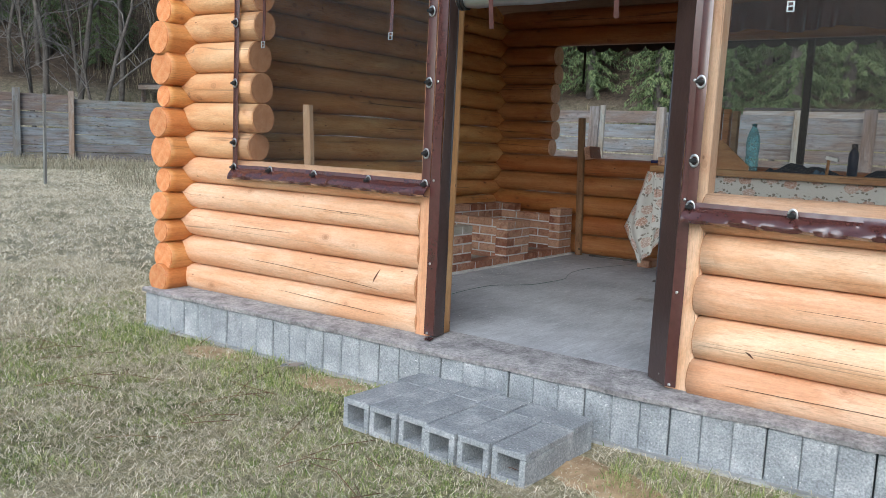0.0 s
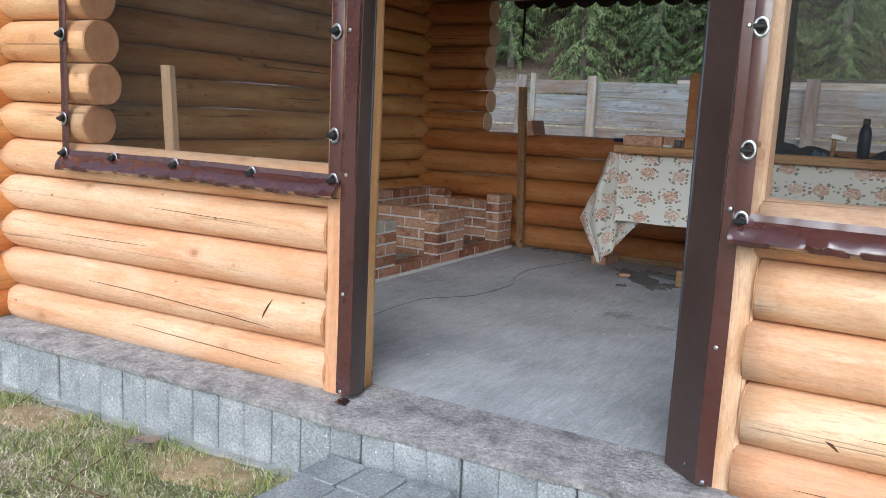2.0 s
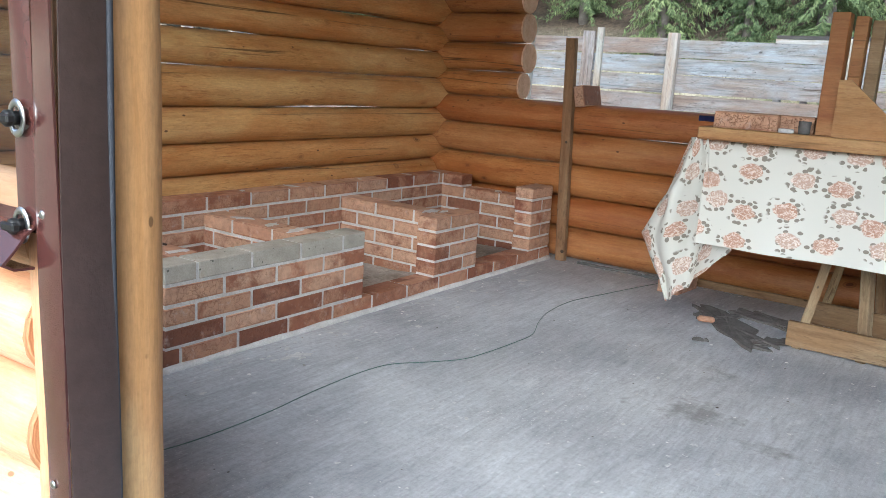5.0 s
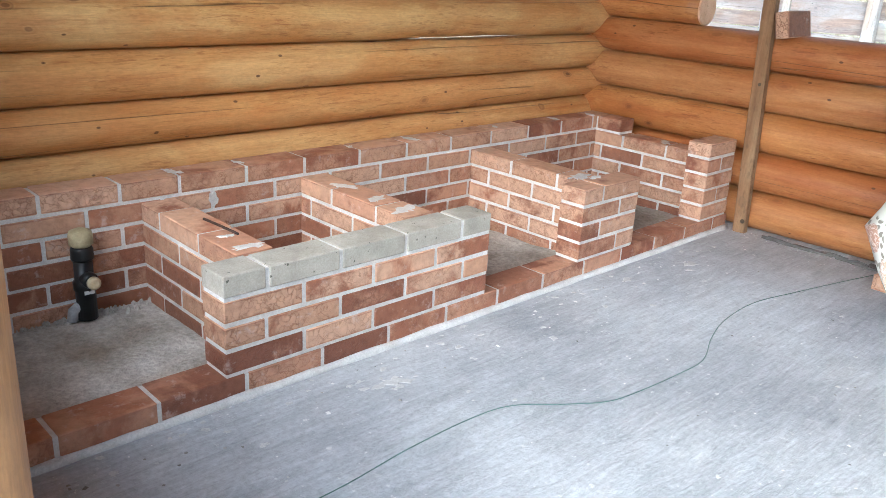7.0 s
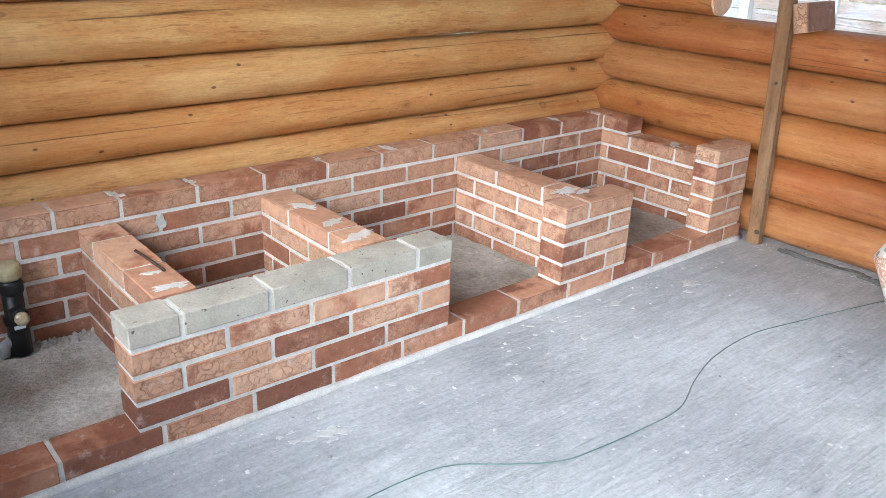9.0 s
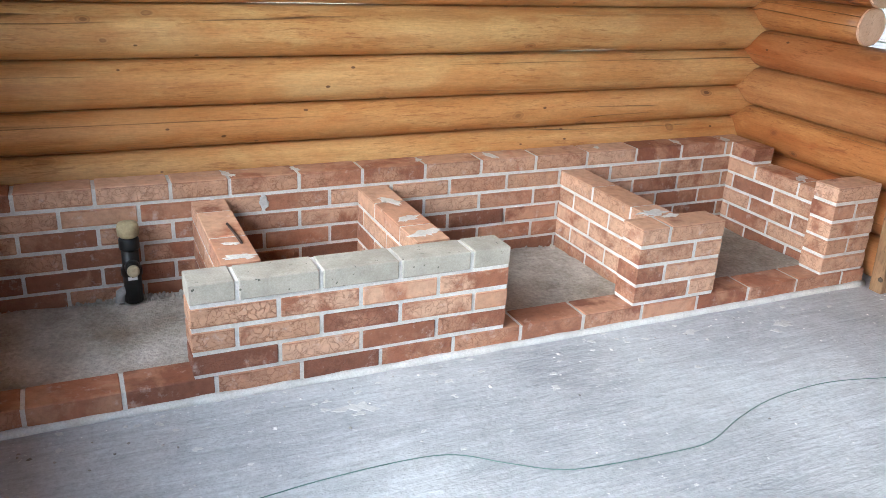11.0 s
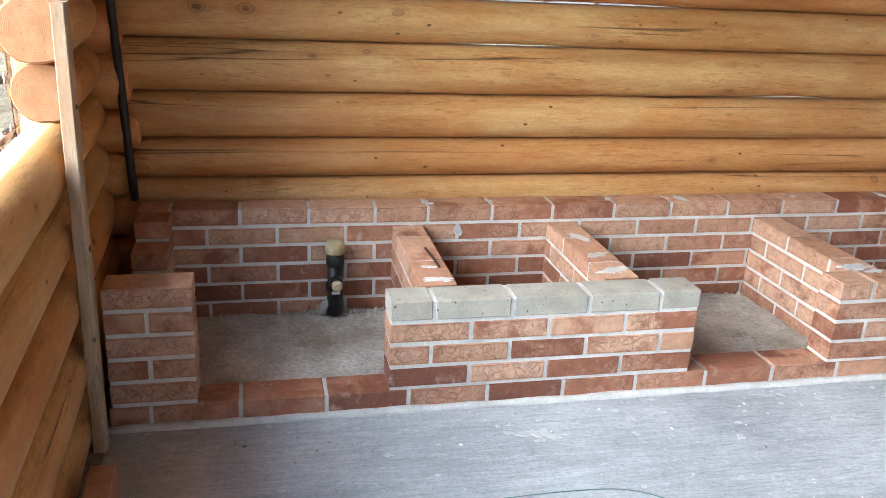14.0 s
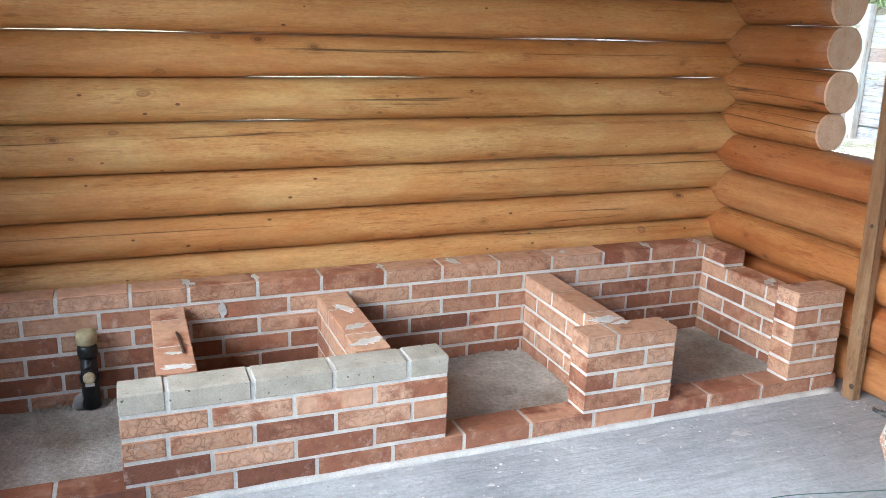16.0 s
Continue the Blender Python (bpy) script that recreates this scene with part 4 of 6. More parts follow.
pl = round_pole("door_post", -2.742, 3.70, 0.062, -0.006, 2.2, WOOD_POLE, "round peeled pine door post on the screed")
pl["group"] = "door posts"
st = rough_post("door_post", -2.762, 3.60, 0.095, 0.07, -0.006, 2.2, WOOD_PALE, "planed pine door post behind brown plastic cover")
st["group"] = "door posts"
pr = rough_post("door_post", -1.326, 3.645, 0.122, 0.10, -0.006, 2.2, WOOD_PALE, "planed pine door post behind brown plastic cover")
pr["group"] = "door posts"

def sheet_strip(rows, mat, name, parent, thick=0.004, label="", smooth=True):
    """A skin through rows of points, given some thickness."""
    bm = bmesh.new()
    g = [[bm.verts.new(p) for p in r] for r in rows]
    for a, b in zip(g, g[1:]):
        for k in range(len(a) - 1):
            bm.faces.new((a[k], a[k + 1], b[k + 1], b[k]))
    bmesh.ops.recalc_face_normals(bm, faces=bm.faces)
    if thick:
        bmesh.ops.solidify(bm, geom=bm.faces[:], thickness=thick)
    return part(name, bm, mat, parent, label, smooth)

def grommet(parent, x, y, z, tilt=0):
    """An oval steel eyelet with a black turn button."""
    bm = bmesh.new()
    sides, ring = 18, 8
    vs = []
    for i in range(sides):
        a = 2 * math.pi * i / sides
        vs.append([])
        for j in range(ring):
            b = 2 * math.pi * j / ring
            rr = 0.0175 + 0.0045 * math.cos(b)
            vs[-1].append(bm.verts.new((rr * math.cos(a), -0.003 + 0.003 * math.sin(b), rr * 1.35 * math.sin(a))))
    for i in range(sides):
        for j in range(ring):
            bm.faces.new((vs[i][j], vs[i][(j + 1) % ring], vs[(i + 1) % sides][(j + 1) % ring], vs[(i + 1) % sides][j]))
    e = part("eyelet", bm, STEEL, parent, "oval steel eyelet", True, pose(x, y, z, 0, tilt, 0))
    bm = bmesh.new()
    revolve([(0.011, 0.0), (0.011, 0.010), (0.013, 0.012), (0.013, 0.020), (0.009, 0.024)], 14, bm)
    add_box(bm, -0.017, 0.017, -0.007, 0.007, 0.014, 0.028, 0.003)
    part("turn_button", bm, BLACK, e, "black plastic turn button", False, pose(0, 0, 0, 90, 0, 0))

def screw(parent, x, y, z):
    bm = revolve([(0.0075, 0), (0.0075, 0.0015), (0.005, 0.003), (0.002, 0.0032)], 10)
    part("screw", bm, STEEL, parent, "zinc screw head", False, pose(x, y, z, 90, 0, 0))

FY = 3.548     # plane of the covers
def cover(name, x0, x1, z0, z1, eyes_v, eyes_h, left, right, label):
    """A clear window curtain with a brown welded border and eyelets."""
    root = tagged(empty(name, ((x0 + x1) / 2, FY, z0)), label, "window cover", "window covers")
    root_inv = Matrix.Translation((-(x0 + x1) / 2, -FY, -z0))
    def put(ob):
        ob.matrix_basis = root_inv @ ob.matrix_basis
        return ob
    nx, nz = 20, 12
    rows = [[(x0 + 0.02 + (x1 - x0 - 0.04) * i / nx, FY + 0.012 + 0.006 * noise.noise((i * 0.35, j * 0.35, x0)), z0 + 0.04 + (z1 - z0) * j / nz) for i in range(nx + 1)] for j in range(nz + 1)]
    film = put(sheet_strip(rows, FILM, "clear_film", root, 0, "clear plastic film"))
    film.visible_shadow = False
    # wrinkled lower border, bulging over the sill log
    n = int((x1 - x0) / 0.011)
    rows = []
    for j, (dz, dy) in enumerate(((0.055, 0.0), (0.034, -0.004), (0.022, -0.007), (0.008, -0.022), (-0.007, -0.036), (-0.016, -0.040), (-0.027, -0.032), (-0.029, 0.0))):
        row = []
        for i in range(n + 1):
            x = x0 + (x1 - x0) * i / n
            w = 0.010 * noise.noise((x * 7 + 0.35 * j, j * 0.3, 3)) + 0.015 * (0.3 - abs(noise.noise((x * 11 + 0.9 * j, j * 0.3, 8)))) + 0.006 * noise.noise((x * 26 + 0.6 * j, j * 0.6, 5))
            w *= (0.15, 0.2, 0.55, 1, 1, 1, 0.8, 0.3)[j]
            row.append((x, FY + dy - (0.014 if j > 1 else 0.0) + w, z0 + dz + 0.4 * w + 0.004 * math.sin(x * 3)))
        rows.append(row)
    put(sheet_strip(rows, PVC, "lower_border", root, 0.004, "wrinkled glossy brown border"))
    for xx, w in ((left, 0.042), (right, 0.05)):
        if xx is None:
            continue
        rows = [[(xx - w / 2 + w * k / 3, FY - 0.004 + (0.004 if k in (0, 3) else 0) + 0.002 * noise.noise((z * 4, k, xx)), z) for k in range(4)] for z in np.linspace(z0 + 0.02, z1, 24)]
        put(sheet_strip(rows, PVC, "side_border", root, 0.004))
    for x, z in eyes_v + eyes_h:
        grommet(root, *(root_inv @ Vector((x, FY - 0.012, z))))
    return root, put, root_inv

Z0 = 0.79
def fx(x):
    return -2.75 + (x + 2.75) * 0.95
cl, put_l, inv_l = cover("window_cover", fx(-4.335), -2.735, Z0, 2.2,
    [(-2.763, z) for z in (0.82, 0.985, 1.355, 1.72)] + [(fx(-4.315), z) for z in (0.83, 0.985, 1.352, 1.72)], [(fx(-3.98), 0.826), (fx(-3.60), 0.822), (fx(-3.17), 0.818)],
    fx(-4.318), -2.763, "clear plastic window curtain with brown border and steel eyelets")
cl.matrix_world = SKEW @ Matrix.Translation(cl.location)
cr_, put_r, inv_r = cover("window_cover", -1.338, XE - 0.1, Z0 - 0.005, 2.2,
    [(-1.313, z) for z in (0.822, 1.02, 1.352, 1.72)], [(-0.895, 0.822), (-0.5, 0.81), (0.1, 0.81)], -1.313, XE - 0.12, "clear plastic window curtain with brown border and steel eyelets")

def piping(root, inv, x, y):
    ob = part('edge_piping', tube([(x + 0.005 * noise.noise((z * 1.6, 4, x)), y + 0.004 * noise.noise((z * 2, 6, x)), z) for z in np.linspace(0.01, 2.2, 36)], 0.0055, 8), PIPING, root, 'blue-black edge piping')
    ob.matrix_basis = inv
PIPING = mottled('blue_black_piping', [(0.3, (0.03, 0.034, 0.045)), (0.7, (0.06, 0.066, 0.08))], 8, 200, 0.45)

def door_curtain(name, pts, label, screws):
    """The brown plastic skirt wrapped round a door post, seen from above as a line of points."""
    root = tagged(empty(name, (pts[0][0], pts[0][1], 0)), label, "post cover", "post covers")
    inv = Matrix.Translation((-pts[0][0], -pts[0][1], 0))
    cut = 2
    for nm, a, mat in (("front_panel", pts[:cut + 1], PVC), ("side_flap", pts[cut:], PVC_DARK)):
        rows = []
        for z in np.linspace(0.01, 2.2, 36):
            rows.append([(x + 0.007 * noise.noise((z * 1.6, k, x)), y + 0.006 * noise.noise((z * 2.1, k + 5, x)), z) for k, (x, y) in enumerate(a)])
        ob = sheet_strip(rows, mat, nm, root, 0.004, "matt dark brown plastic" if mat is PVC_DARK else "glossy brown plastic")
        ob.matrix_basis = inv
    piping(root, inv, *pts[-1])
    for x, y, z in screws:
        screw(root, *(inv @ Vector((x, y, z))))
door_curtain("post_cover", [(-2.722, FY - 0.004), (-2.69, FY - 0.007), (-2.657, FY - 0.006), (-2.654, FY + 0.035), (-2.660, FY + 0.080)], "brown plastic cover screwed to a pine door post",
    [(-2.70, FY - 0.013, z) for z in (0.02, 0.40, 0.845, 1.36, 1.85)] + [(-2.675, FY + 0.005, 0.03)])
door_curtain("post_cover", [(-1.322, FY + 0.022), (-1.345, FY + 0.018), (-1.370, FY + 0.018), (-1.424, FY + 0.065), (-1.485, FY + 0.112)], "brown plastic cover screwed to a pine door post",
    [(-1.350, FY + 0.012, z) for z in (0.02, 0.44, 0.85, 1.36)] + [(-1.41, FY + 0.052, 0.05)])
# loose brown tongue on the screed
bm = bmesh.new()
g = [[bm.verts.new((-2.69 + 0.05 * i / 4 + 0.015 * j / 4, 3.52 - 0.055 * j / 4, 0.002 + 0.007 * math.sin(i * 0.8) * (1 - j / 5))) for i in range(5)] for j in range(5)]
for a, b in zip(g, g[1:]):
    for k in range(4):
        bm.faces.new((a[k], b[k], b[k + 1], a[k + 1]))
bmesh.ops.solidify(bm, geom=bm.faces[:], thickness=0.003)
tagged(part("plastic_tongue", bm, PVC, smooth=True), "torn end of dark brown plastic on the screed", "plastic scrap")

# rolled door curtain hanging over the doorway, with tie straps
def rolled_curtain():
    root = tagged(empty("rolled_curtain", (-2.0, 3.50, 1.74)), "rolled clear door curtain hung over the doorway", "curtain")
    o = Matrix.Translation((2.0, -3.50, -1.74))
    bm = tube([(x, 3.50 + 0.006 * noise.noise((x * 5, 0, 0)), 1.755 + 0.008 * noise.noise((x * 4, 2, 0))) for x in np.linspace(-2.56, -1.42, 30)], [0.040 + 0.006 * noise.noise((x * 8, 5, 0)) for x in np.linspace(-2.56, -1.42, 30)], 14)
    part("roll", bm, GUTTER, root, "pale grey-green roll", m=o)
    for x in (-2.54, -2.52, -1.50, -1.47):
        part("end_ring", tube([(x - 0.008, 3.50, 1.755), (x + 0.008, 3.50, 1.755)], 0.05, 16), BLACK, root, m=o)
    for x, zl in ((-2.33, 1.60), (-1.68, 1.62)):
        rows = [[(x + w + 0.03 * (1.8 - z) * (1 if x < -2 else 0.2), 3.445 - 0.02 * math.sin((z - zl) * 6), z) for w in (-0.012, 0.012)] for z in np.linspace(zl, 2.2, 14)]
        ob = sheet_strip(rows, PVC, "strap", root, 0.003, "brown tie strap")
        ob.matrix_basis = o
    # cord up to the beam
    for x in (-2.45, -1.55):
        part("cord", tube([(x, 3.50, 1.79), (x, 3.56, 2.2)], 0.006, 6), BLACK, root, m=o)
rolled_curtain()
def hanging_strap(x, y, z0, z1, label):
    root = tagged(empty("tie_strap", (x, y, z0)), label, "strap", "tie straps")
    rows = [[(w, 0.006 * math.sin(z * 9), z) for w in (-0.011, 0.011)] for z in np.linspace(0.03, z1 - z0, 10)]
    sheet_strip(rows, PVC, "strap", root, 0.003)
    bm = bmesh.new()
    for dx in (-0.012, 0.012):
        add_box(bm, dx - 0.003, dx + 0.003, -0.003, 0.003, 0.0, 0.04, 0.001)
    for dz in (0.0, 0.02, 0.037):
        add_box(bm, -0.012, 0.012, -0.0025, 0.0025, dz, dz + 0.004)
    part("buckle", bm, STEEL, root, "wire steel buckle")
for x, y, z in ((-3.02, FY - 0.032, 1.58), (-3.985, FY - 0.077, 1.56), (-0.98, FY - 0.02, 1.62)):
    hanging_strap(x, y, z, 2.2, "brown tie strap with steel buckle hanging over a window")

# ---------------- hollow block step ----------------
def step():
    def block(w, l, h):
        bm = bmesh.new()
        t = 0.028
        add_box(bm, 0, w, 0, l, h - t, h, 0.004)
        add_box(bm, 0, t, 0, l, 0, h - t - 0.0005, 0.004)
        add_box(bm, w - t, w, 0, l, 0, h - t - 0.0005, 0.004)
        add_box(bm, t, w - t, 0, l, 0, t)
        add_box(bm, t, w - t, l * 0.5, l * 0.5 + t, t, h - t)
        return mesh_from(bm, "hollow_block", BLOCK)
    long_, short = block(0.158, 0.39, 0.142), block(0.158, 0.185, 0.142)
    for i in range(6):
        x = -2.585 + i * 0.167
        y = 2.762 + (0.0 if i < 3 else -0.028) + random.uniform(-0.006, 0.006)
        z = -0.277 + random.uniform(-0.002, 0.002)
        a = -2.0 + random.uniform(-0.6, 0.6)
        for me, dy, sx in ((long_, 0, 0), (short, 0.395, random.uniform(-0.006, 0.010))):
            ob = new("hollow_block", me)
            ob.matrix_world = pose(x + sx, y + dy, z, 0, 0, a)
            tagged(ob, "grey hollow cinder block laid as a doorstep in the grass", "concrete block", "doorstep blocks")
step()

# ---------------- things inside ----------------
back_stick = rough_post("leaning_stick", -3.766, 7.405, 0.062, 0.045, 0.0, 1.345, WOOD_GREY, "weathered stick leaning by the stove end", (-0.074, 0.03))
front_stick = rough_post("leaning_stick", -3.758, 3.722, 0.06, 0.036, 0.0, 1.24, WOOD_ASH, "pale weathered stick standing by the stove end", (-0.086, -0.004))
for ob in [o for o in scene.objects if o.name.startswith("leaning_stick")]:
    ob["group"] = "leaning sticks"
KNOT = mottled("dark_knot", [(0.3, (0.04, 0.028, 0.018)), (0.7, (0.11, 0.075, 0.045))], 60, 150)
for stick, x, y, z, r in ((back_stick, -3.798, 7.3985, 0.73, 0.009), (back_stick, -3.752, 7.3835, 0.06, 0.012), (front_stick, -3.80, 3.7390, 0.60, 0.009), (front_stick, -3.825, 3.7380, 0.98, 0.007)):
    face = -1 if stick is back_stick else 1
    part("knot", revolve([(r, -0.002), (r * 0.9, 0.0008), (r * 0.4, 0.0012)], 10), KNOT, stick, "dark knot", m=stick.matrix_basis.inverted() @ pose(x, y, z, -90 * face, 0, 0))

def loose_brick(x, y, z, rz=0, mat=BRICK, label="loose red clinker brick", on="", tilt=0):
    ob = new("loose_brick", brick_mesh(0.25, 0.12, 0.065, mat))
    ob.matrix_world = pose(x, y, z + 0.0325, tilt, 0, rz)
    return tagged(ob, label + (" " + on if on else ""), "brick", "loose bricks")
loose_brick(-3.365, 3.785, 0.0285, 2, on="on edge by the front wall", tilt=90)
loose_brick(-3.735, 7.50, 0.978, 92, on="on edge on the back window sill", tilt=78)
loose_brick(-2.96, 7.25, 0.001, 85, on="on the floor by the back wall")

def conduit():
    pts = [(-4.735 + 0.008 * noise.noise((z * 3, 1, 0)), 3.722 - 0.035 * (z - 0.45) + 0.005 * noise.noise((z * 2.2, 5, 0)), z) for z in np.linspace(0.462, 2.25, 30)]
    bm = tube(pts, 0.016, 10)
    tagged(part("cable_conduit", bm, BLACK), "black corrugated conduit up the log corner", "conduit")
conduit()

def tap():
    root = tagged(empty("water_pipe", (-4.545, 4.465, 0.04)), "black capped water pipe with valve rising through the concrete", "pipe")
    part("pipe", revolve([(0.032, 0.0), (0.032, 0.10), (0.037, 0.105), (0.037, 0.13), (0.030, 0.135), (0.030, 0.205)], 18), BLACK, root)
    part("sleeve", revolve([(0.034, 0.205), (0.036, 0.21), (0.035, 0.24), (0.030, 0.25)], 18), BLACK, root)
    part("cap", revolve([(0.029, 0.25), (0.037, 0.258), (0.038, 0.285), (0.034, 0.300), (0.014, 0.308)], 18), mottled("ochre_cap", [(0.3, (0.36, 0.30, 0.17)), (0.7, (0.50, 0.44, 0.27))], 30, 90, 0.7), root, "ochre plastic cap")
    v = part("valve", revolve([(0.026, 0.0), (0.026, 0.03), (0.022, 0.04)], 16), BLACK, root, m=pose(0.02, 0.002, 0.145, 0, 90, 0))
    part("valve_knob", revolve([(0.018, 0.0), (0.021, 0.006), (0.021, 0.02), (0.012, 0.026)], 14), mottled("brass_knob", [(0.3, (0.42, 0.34, 0.2)), (0.7, (0.58, 0.5, 0.34))], 30, 80, 0.5), v, "tan knob", m=pose(0, 0, 0.041))
    part("label_strip", box(0.033, 0.0365, -0.016, 0.016, 0.095, 0.107), mottled("white_label", [(0.3, (0.6,) * 3), (0.7, (0.75,) * 3)]), root, "small white label")
    part("side_spout", tube([(0.0, -0.02, 0.05), (0.0, -0.045, 0.035), (0.0, -0.05, 0.0)], 0.017, 12), mottled("grey_fitting", [(0.3, (0.3,) * 3), (0.7, (0.42,) * 3)], 20), root, "grey elbow")
tap()

def cable():
    pts = [(-3.42, 3.95), (-3.34, 4.25), (-3.33, 4.56), (-3.352, 4.82), (-3.355, 5.06), (-3.33, 5.2), (-3.245, 5.32), (-3.17, 5.44), (-3.145, 5.56), (-3.128, 5.77), (-3.13, 5.93), (-3.20, 6.11), (-3.25, 6.3), (-3.262, 6.55), (-3.21, 6.8), (-3.12, 7.17), (-3.05, 7.42)]
    out = []
    for i in range(len(pts) - 1):
        p0, p1, p2, p3 = (Vector(pts[max(0, min(len(pts) - 1, k))]) for k in (i - 1, i, i + 1, i + 2))
        for k in range(6):
            t = k / 6
            q = 0.5 * ((2 * p1) + (p2 - p0) * t + (2 * p0 - 5 * p1 + 4 * p2 - p3) * t * t + (3 * p1 - p0 - 3 * p2 + p3) * t ** 3)
            out.append((q.x, q.y, 0.004))
    tagged(part("cord", tube(out, 0.0017, 6), mottled("green_cord", [(0.3, (0.08, 0.15, 0.13)), (0.7, (0.15, 0.23, 0.20))], 8, 60, 0.5)), "thin green cord lying across the floor", "cord")
cable()

# flat dirt patches and bits on the floor
def floor_bits():
    verts, faces = [], []
    rng = np.random.default_rng(4)
    for k in range(460):
        x, y = rng.uniform(-3.7, -1.0), rng.uniform(3.9, 7.3)
        if k % 3 == 0:
            x = -3.8 + abs(rng.normal(0, 0.16))
        if k % 5 == 0:
            x, y = rng.normal(-2.4, 0.35), rng.normal(6.3, 0.4)
        if k >= 300:
            x, y = rng.uniform(-3.72, -2.6), 7.425 - abs(rng.normal(0, 0.035))
        s = rng.uniform(0.002, 0.006) * (1.7 if k % 9 == 0 else 1)
        b = len(verts)
        m = 5
        for j in range(m):
            a = 2 * math.pi * j / m + rng.uniform(-0.3, 0.3)
            verts.append((x + s * math.cos(a) * rng.uniform(0.6, 1.3), y + s * math.sin(a) * rng.uniform(0.5, 1.1), 0.0005))
        verts.append((x, y, s * 0.5))
        for j in range(m):
            faces.append((b + j, b + (j + 1) % m, b + m))
    me = bpy.data.meshes.new("mortar_crumbs")
    me.from_pydata(verts, [], faces)
    m_, nt, bs = nodes_of("crumbs", 0.9)
    lk(nt, ramp(nt, rand_isl(nt), [(0.0, (0.10, 0.09, 0.08)), (0.3, (0.36, 0.34, 0.32)), (0.5, (0.7, 0.69, 0.67)), (1.0, (0.78, 0.77, 0.75))]), bs.inputs["Base Color"])
    me.materials.append(m_)
    tagged(new("mortar_crumbs", me), "crumbs of mortar and chips on the concrete floor", "crumbs", kind="stuff")
floor_bits()

# splashes of mortar left on brick tops
def splash(x, y, z, s, seed):
    rng = np.random.default_rng(seed)
    bm = bmesh.new()
    n = 24
    ring = [bm.verts.new((s * math.cos(2 * math.pi * i / n) * rng.uniform(0.45, 1.35), s * 0.45 * math.sin(2 * math.pi * i / n) * rng.uniform(0.4, 1.4), 0)) for i in range(n)]
    top = [bm.verts.new((v.co.x * 0.85, v.co.y * 0.85, 0.0025)) for v in ring]
    for i in range(n):
        bm.faces.new((ring[i], ring[(i + 1) % n], top[(i + 1) % n], top[i]))
    bm.faces.new(top)
    part("mortar_splash", bm, MORTAR, barbecue, m=off @ pose(x, y, z, 0, 0, rng.uniform(0, 180)))
ZT5, ZT6 = BZ + 5 * CH - J, BZ + 6 * CH - J
for i, (x, y, z, s) in enumerate([(-4.66, 4.84, ZT6, 0.032), (-4.66, 5.10, ZT6, 0.02), (-4.655, 5.95, ZT6, 0.035), (-4.66, 6.5, ZT6, 0.02), (-4.64, 7.24, ZT6, 0.03), (-4.66, 6.95, ZT6, 0.028), (-4.66, 5.62, ZT6, 0.018), (-4.02, 4.755, ZT5, 0.04), (-4.14, 4.75, ZT5, 0.02), (-4.05, 5.40, ZT5, 0.045), (-4.2, 5.39, ZT5, 0.04), (-4.4, 5.4, ZT5, 0.045), (-4.0, 6.33, ZT5, 0.05), (-3.95, 6.37, ZT5, 0.03), (-4.2, 7.31, ZT5, 0.04)]):
    splash(x, y, z - 0.0005, s * 1.4, i)

# a thick smear on the back wall's face
bm = bmesh.new()
r_ = np.random.default_rng(77)
ring = [bm.verts.new((0.017 * math.cos(2 * math.pi * i / 18) * r_.uniform(0.6, 1.3), 0.034 * math.sin(2 * math.pi * i / 18) * r_.uniform(0.75, 1.15), 0)) for i in range(18)]
lid_ = [bm.verts.new((v.co.x * 0.8, v.co.y * 0.85, 0.005)) for v in ring]
for i in range(18):
    bm.faces.new((ring[i], ring[(i + 1) % 18], lid_[(i + 1) % 18], lid_[i]))
bm.faces.new(lid_)
part("mortar_splash", bm, MORTAR, barbecue, m=off @ Matrix.Translation((XB, 4.962, 0.352)) @ Matrix(((0, 0, 1, 0), (1, 0, 0, 0), (0, 1, 0, 0), (0, 0, 0, 1))))
# short dark bar standing in for a slit in the first cross wall
tagged(part("iron_rod", tube([(-4.315, 4.772, ZT5 + 0.005), (-4.22, 4.779, ZT5 + 0.0055), (-4.125, 4.784, ZT5 + 0.005)], 0.0045, 8), mottled("slit_brown", [(0.3, (0.035, 0.022, 0.018)), (0.7, (0.09, 0.05, 0.035))], 30, 120, 0.7)), "short dark bar standing in for a slit in the cross wall", "iron rod")

# lumps of mortar along the foot of the back wall
def lumps():
    verts, faces = [], []
    g_ = np.random.default_rng(31)
    for k in range(150):
        y = g_.uniform(3.9, 7.2)
        if k < 70:
            y = g_.normal(4.47, 0.12)
        x = XB + 0.012 + abs(g_.normal(0, 0.022))
        r0 = g_.uniform(0.003, 0.011)
        b = len(verts)
        for j in range(6):
            a = 2 * math.pi * j / 6
            q = g_.uniform(0.7, 1.3)
            verts.append((x + r0 * q * math.cos(a), y + r0 * q * math.sin(a), 0.022))
            verts.append((x + 0.7 * r0 * q * math.cos(a), y + 0.7 * r0 * q * math.sin(a), 0.034 + r0 * g_.uniform(0.2, 0.8)))
        verts.append((x, y, 0.036 + r0))
        for j in range(6):
            p, q = b + 2 * j, b + 2 * ((j + 1) % 6)
            faces += [(p, q, q + 1, p + 1), (p + 1, q + 1, b + 12)]
    me = bpy.data.meshes.new("mortar_lumps")
    me.from_pydata(verts, [], faces)
    me.materials.append(FILL)
    tagged(new("mortar_lumps", me), "crumbled grey mortar along the foot of the brick wall", "mortar crumbs", kind="stuff")
lumps()

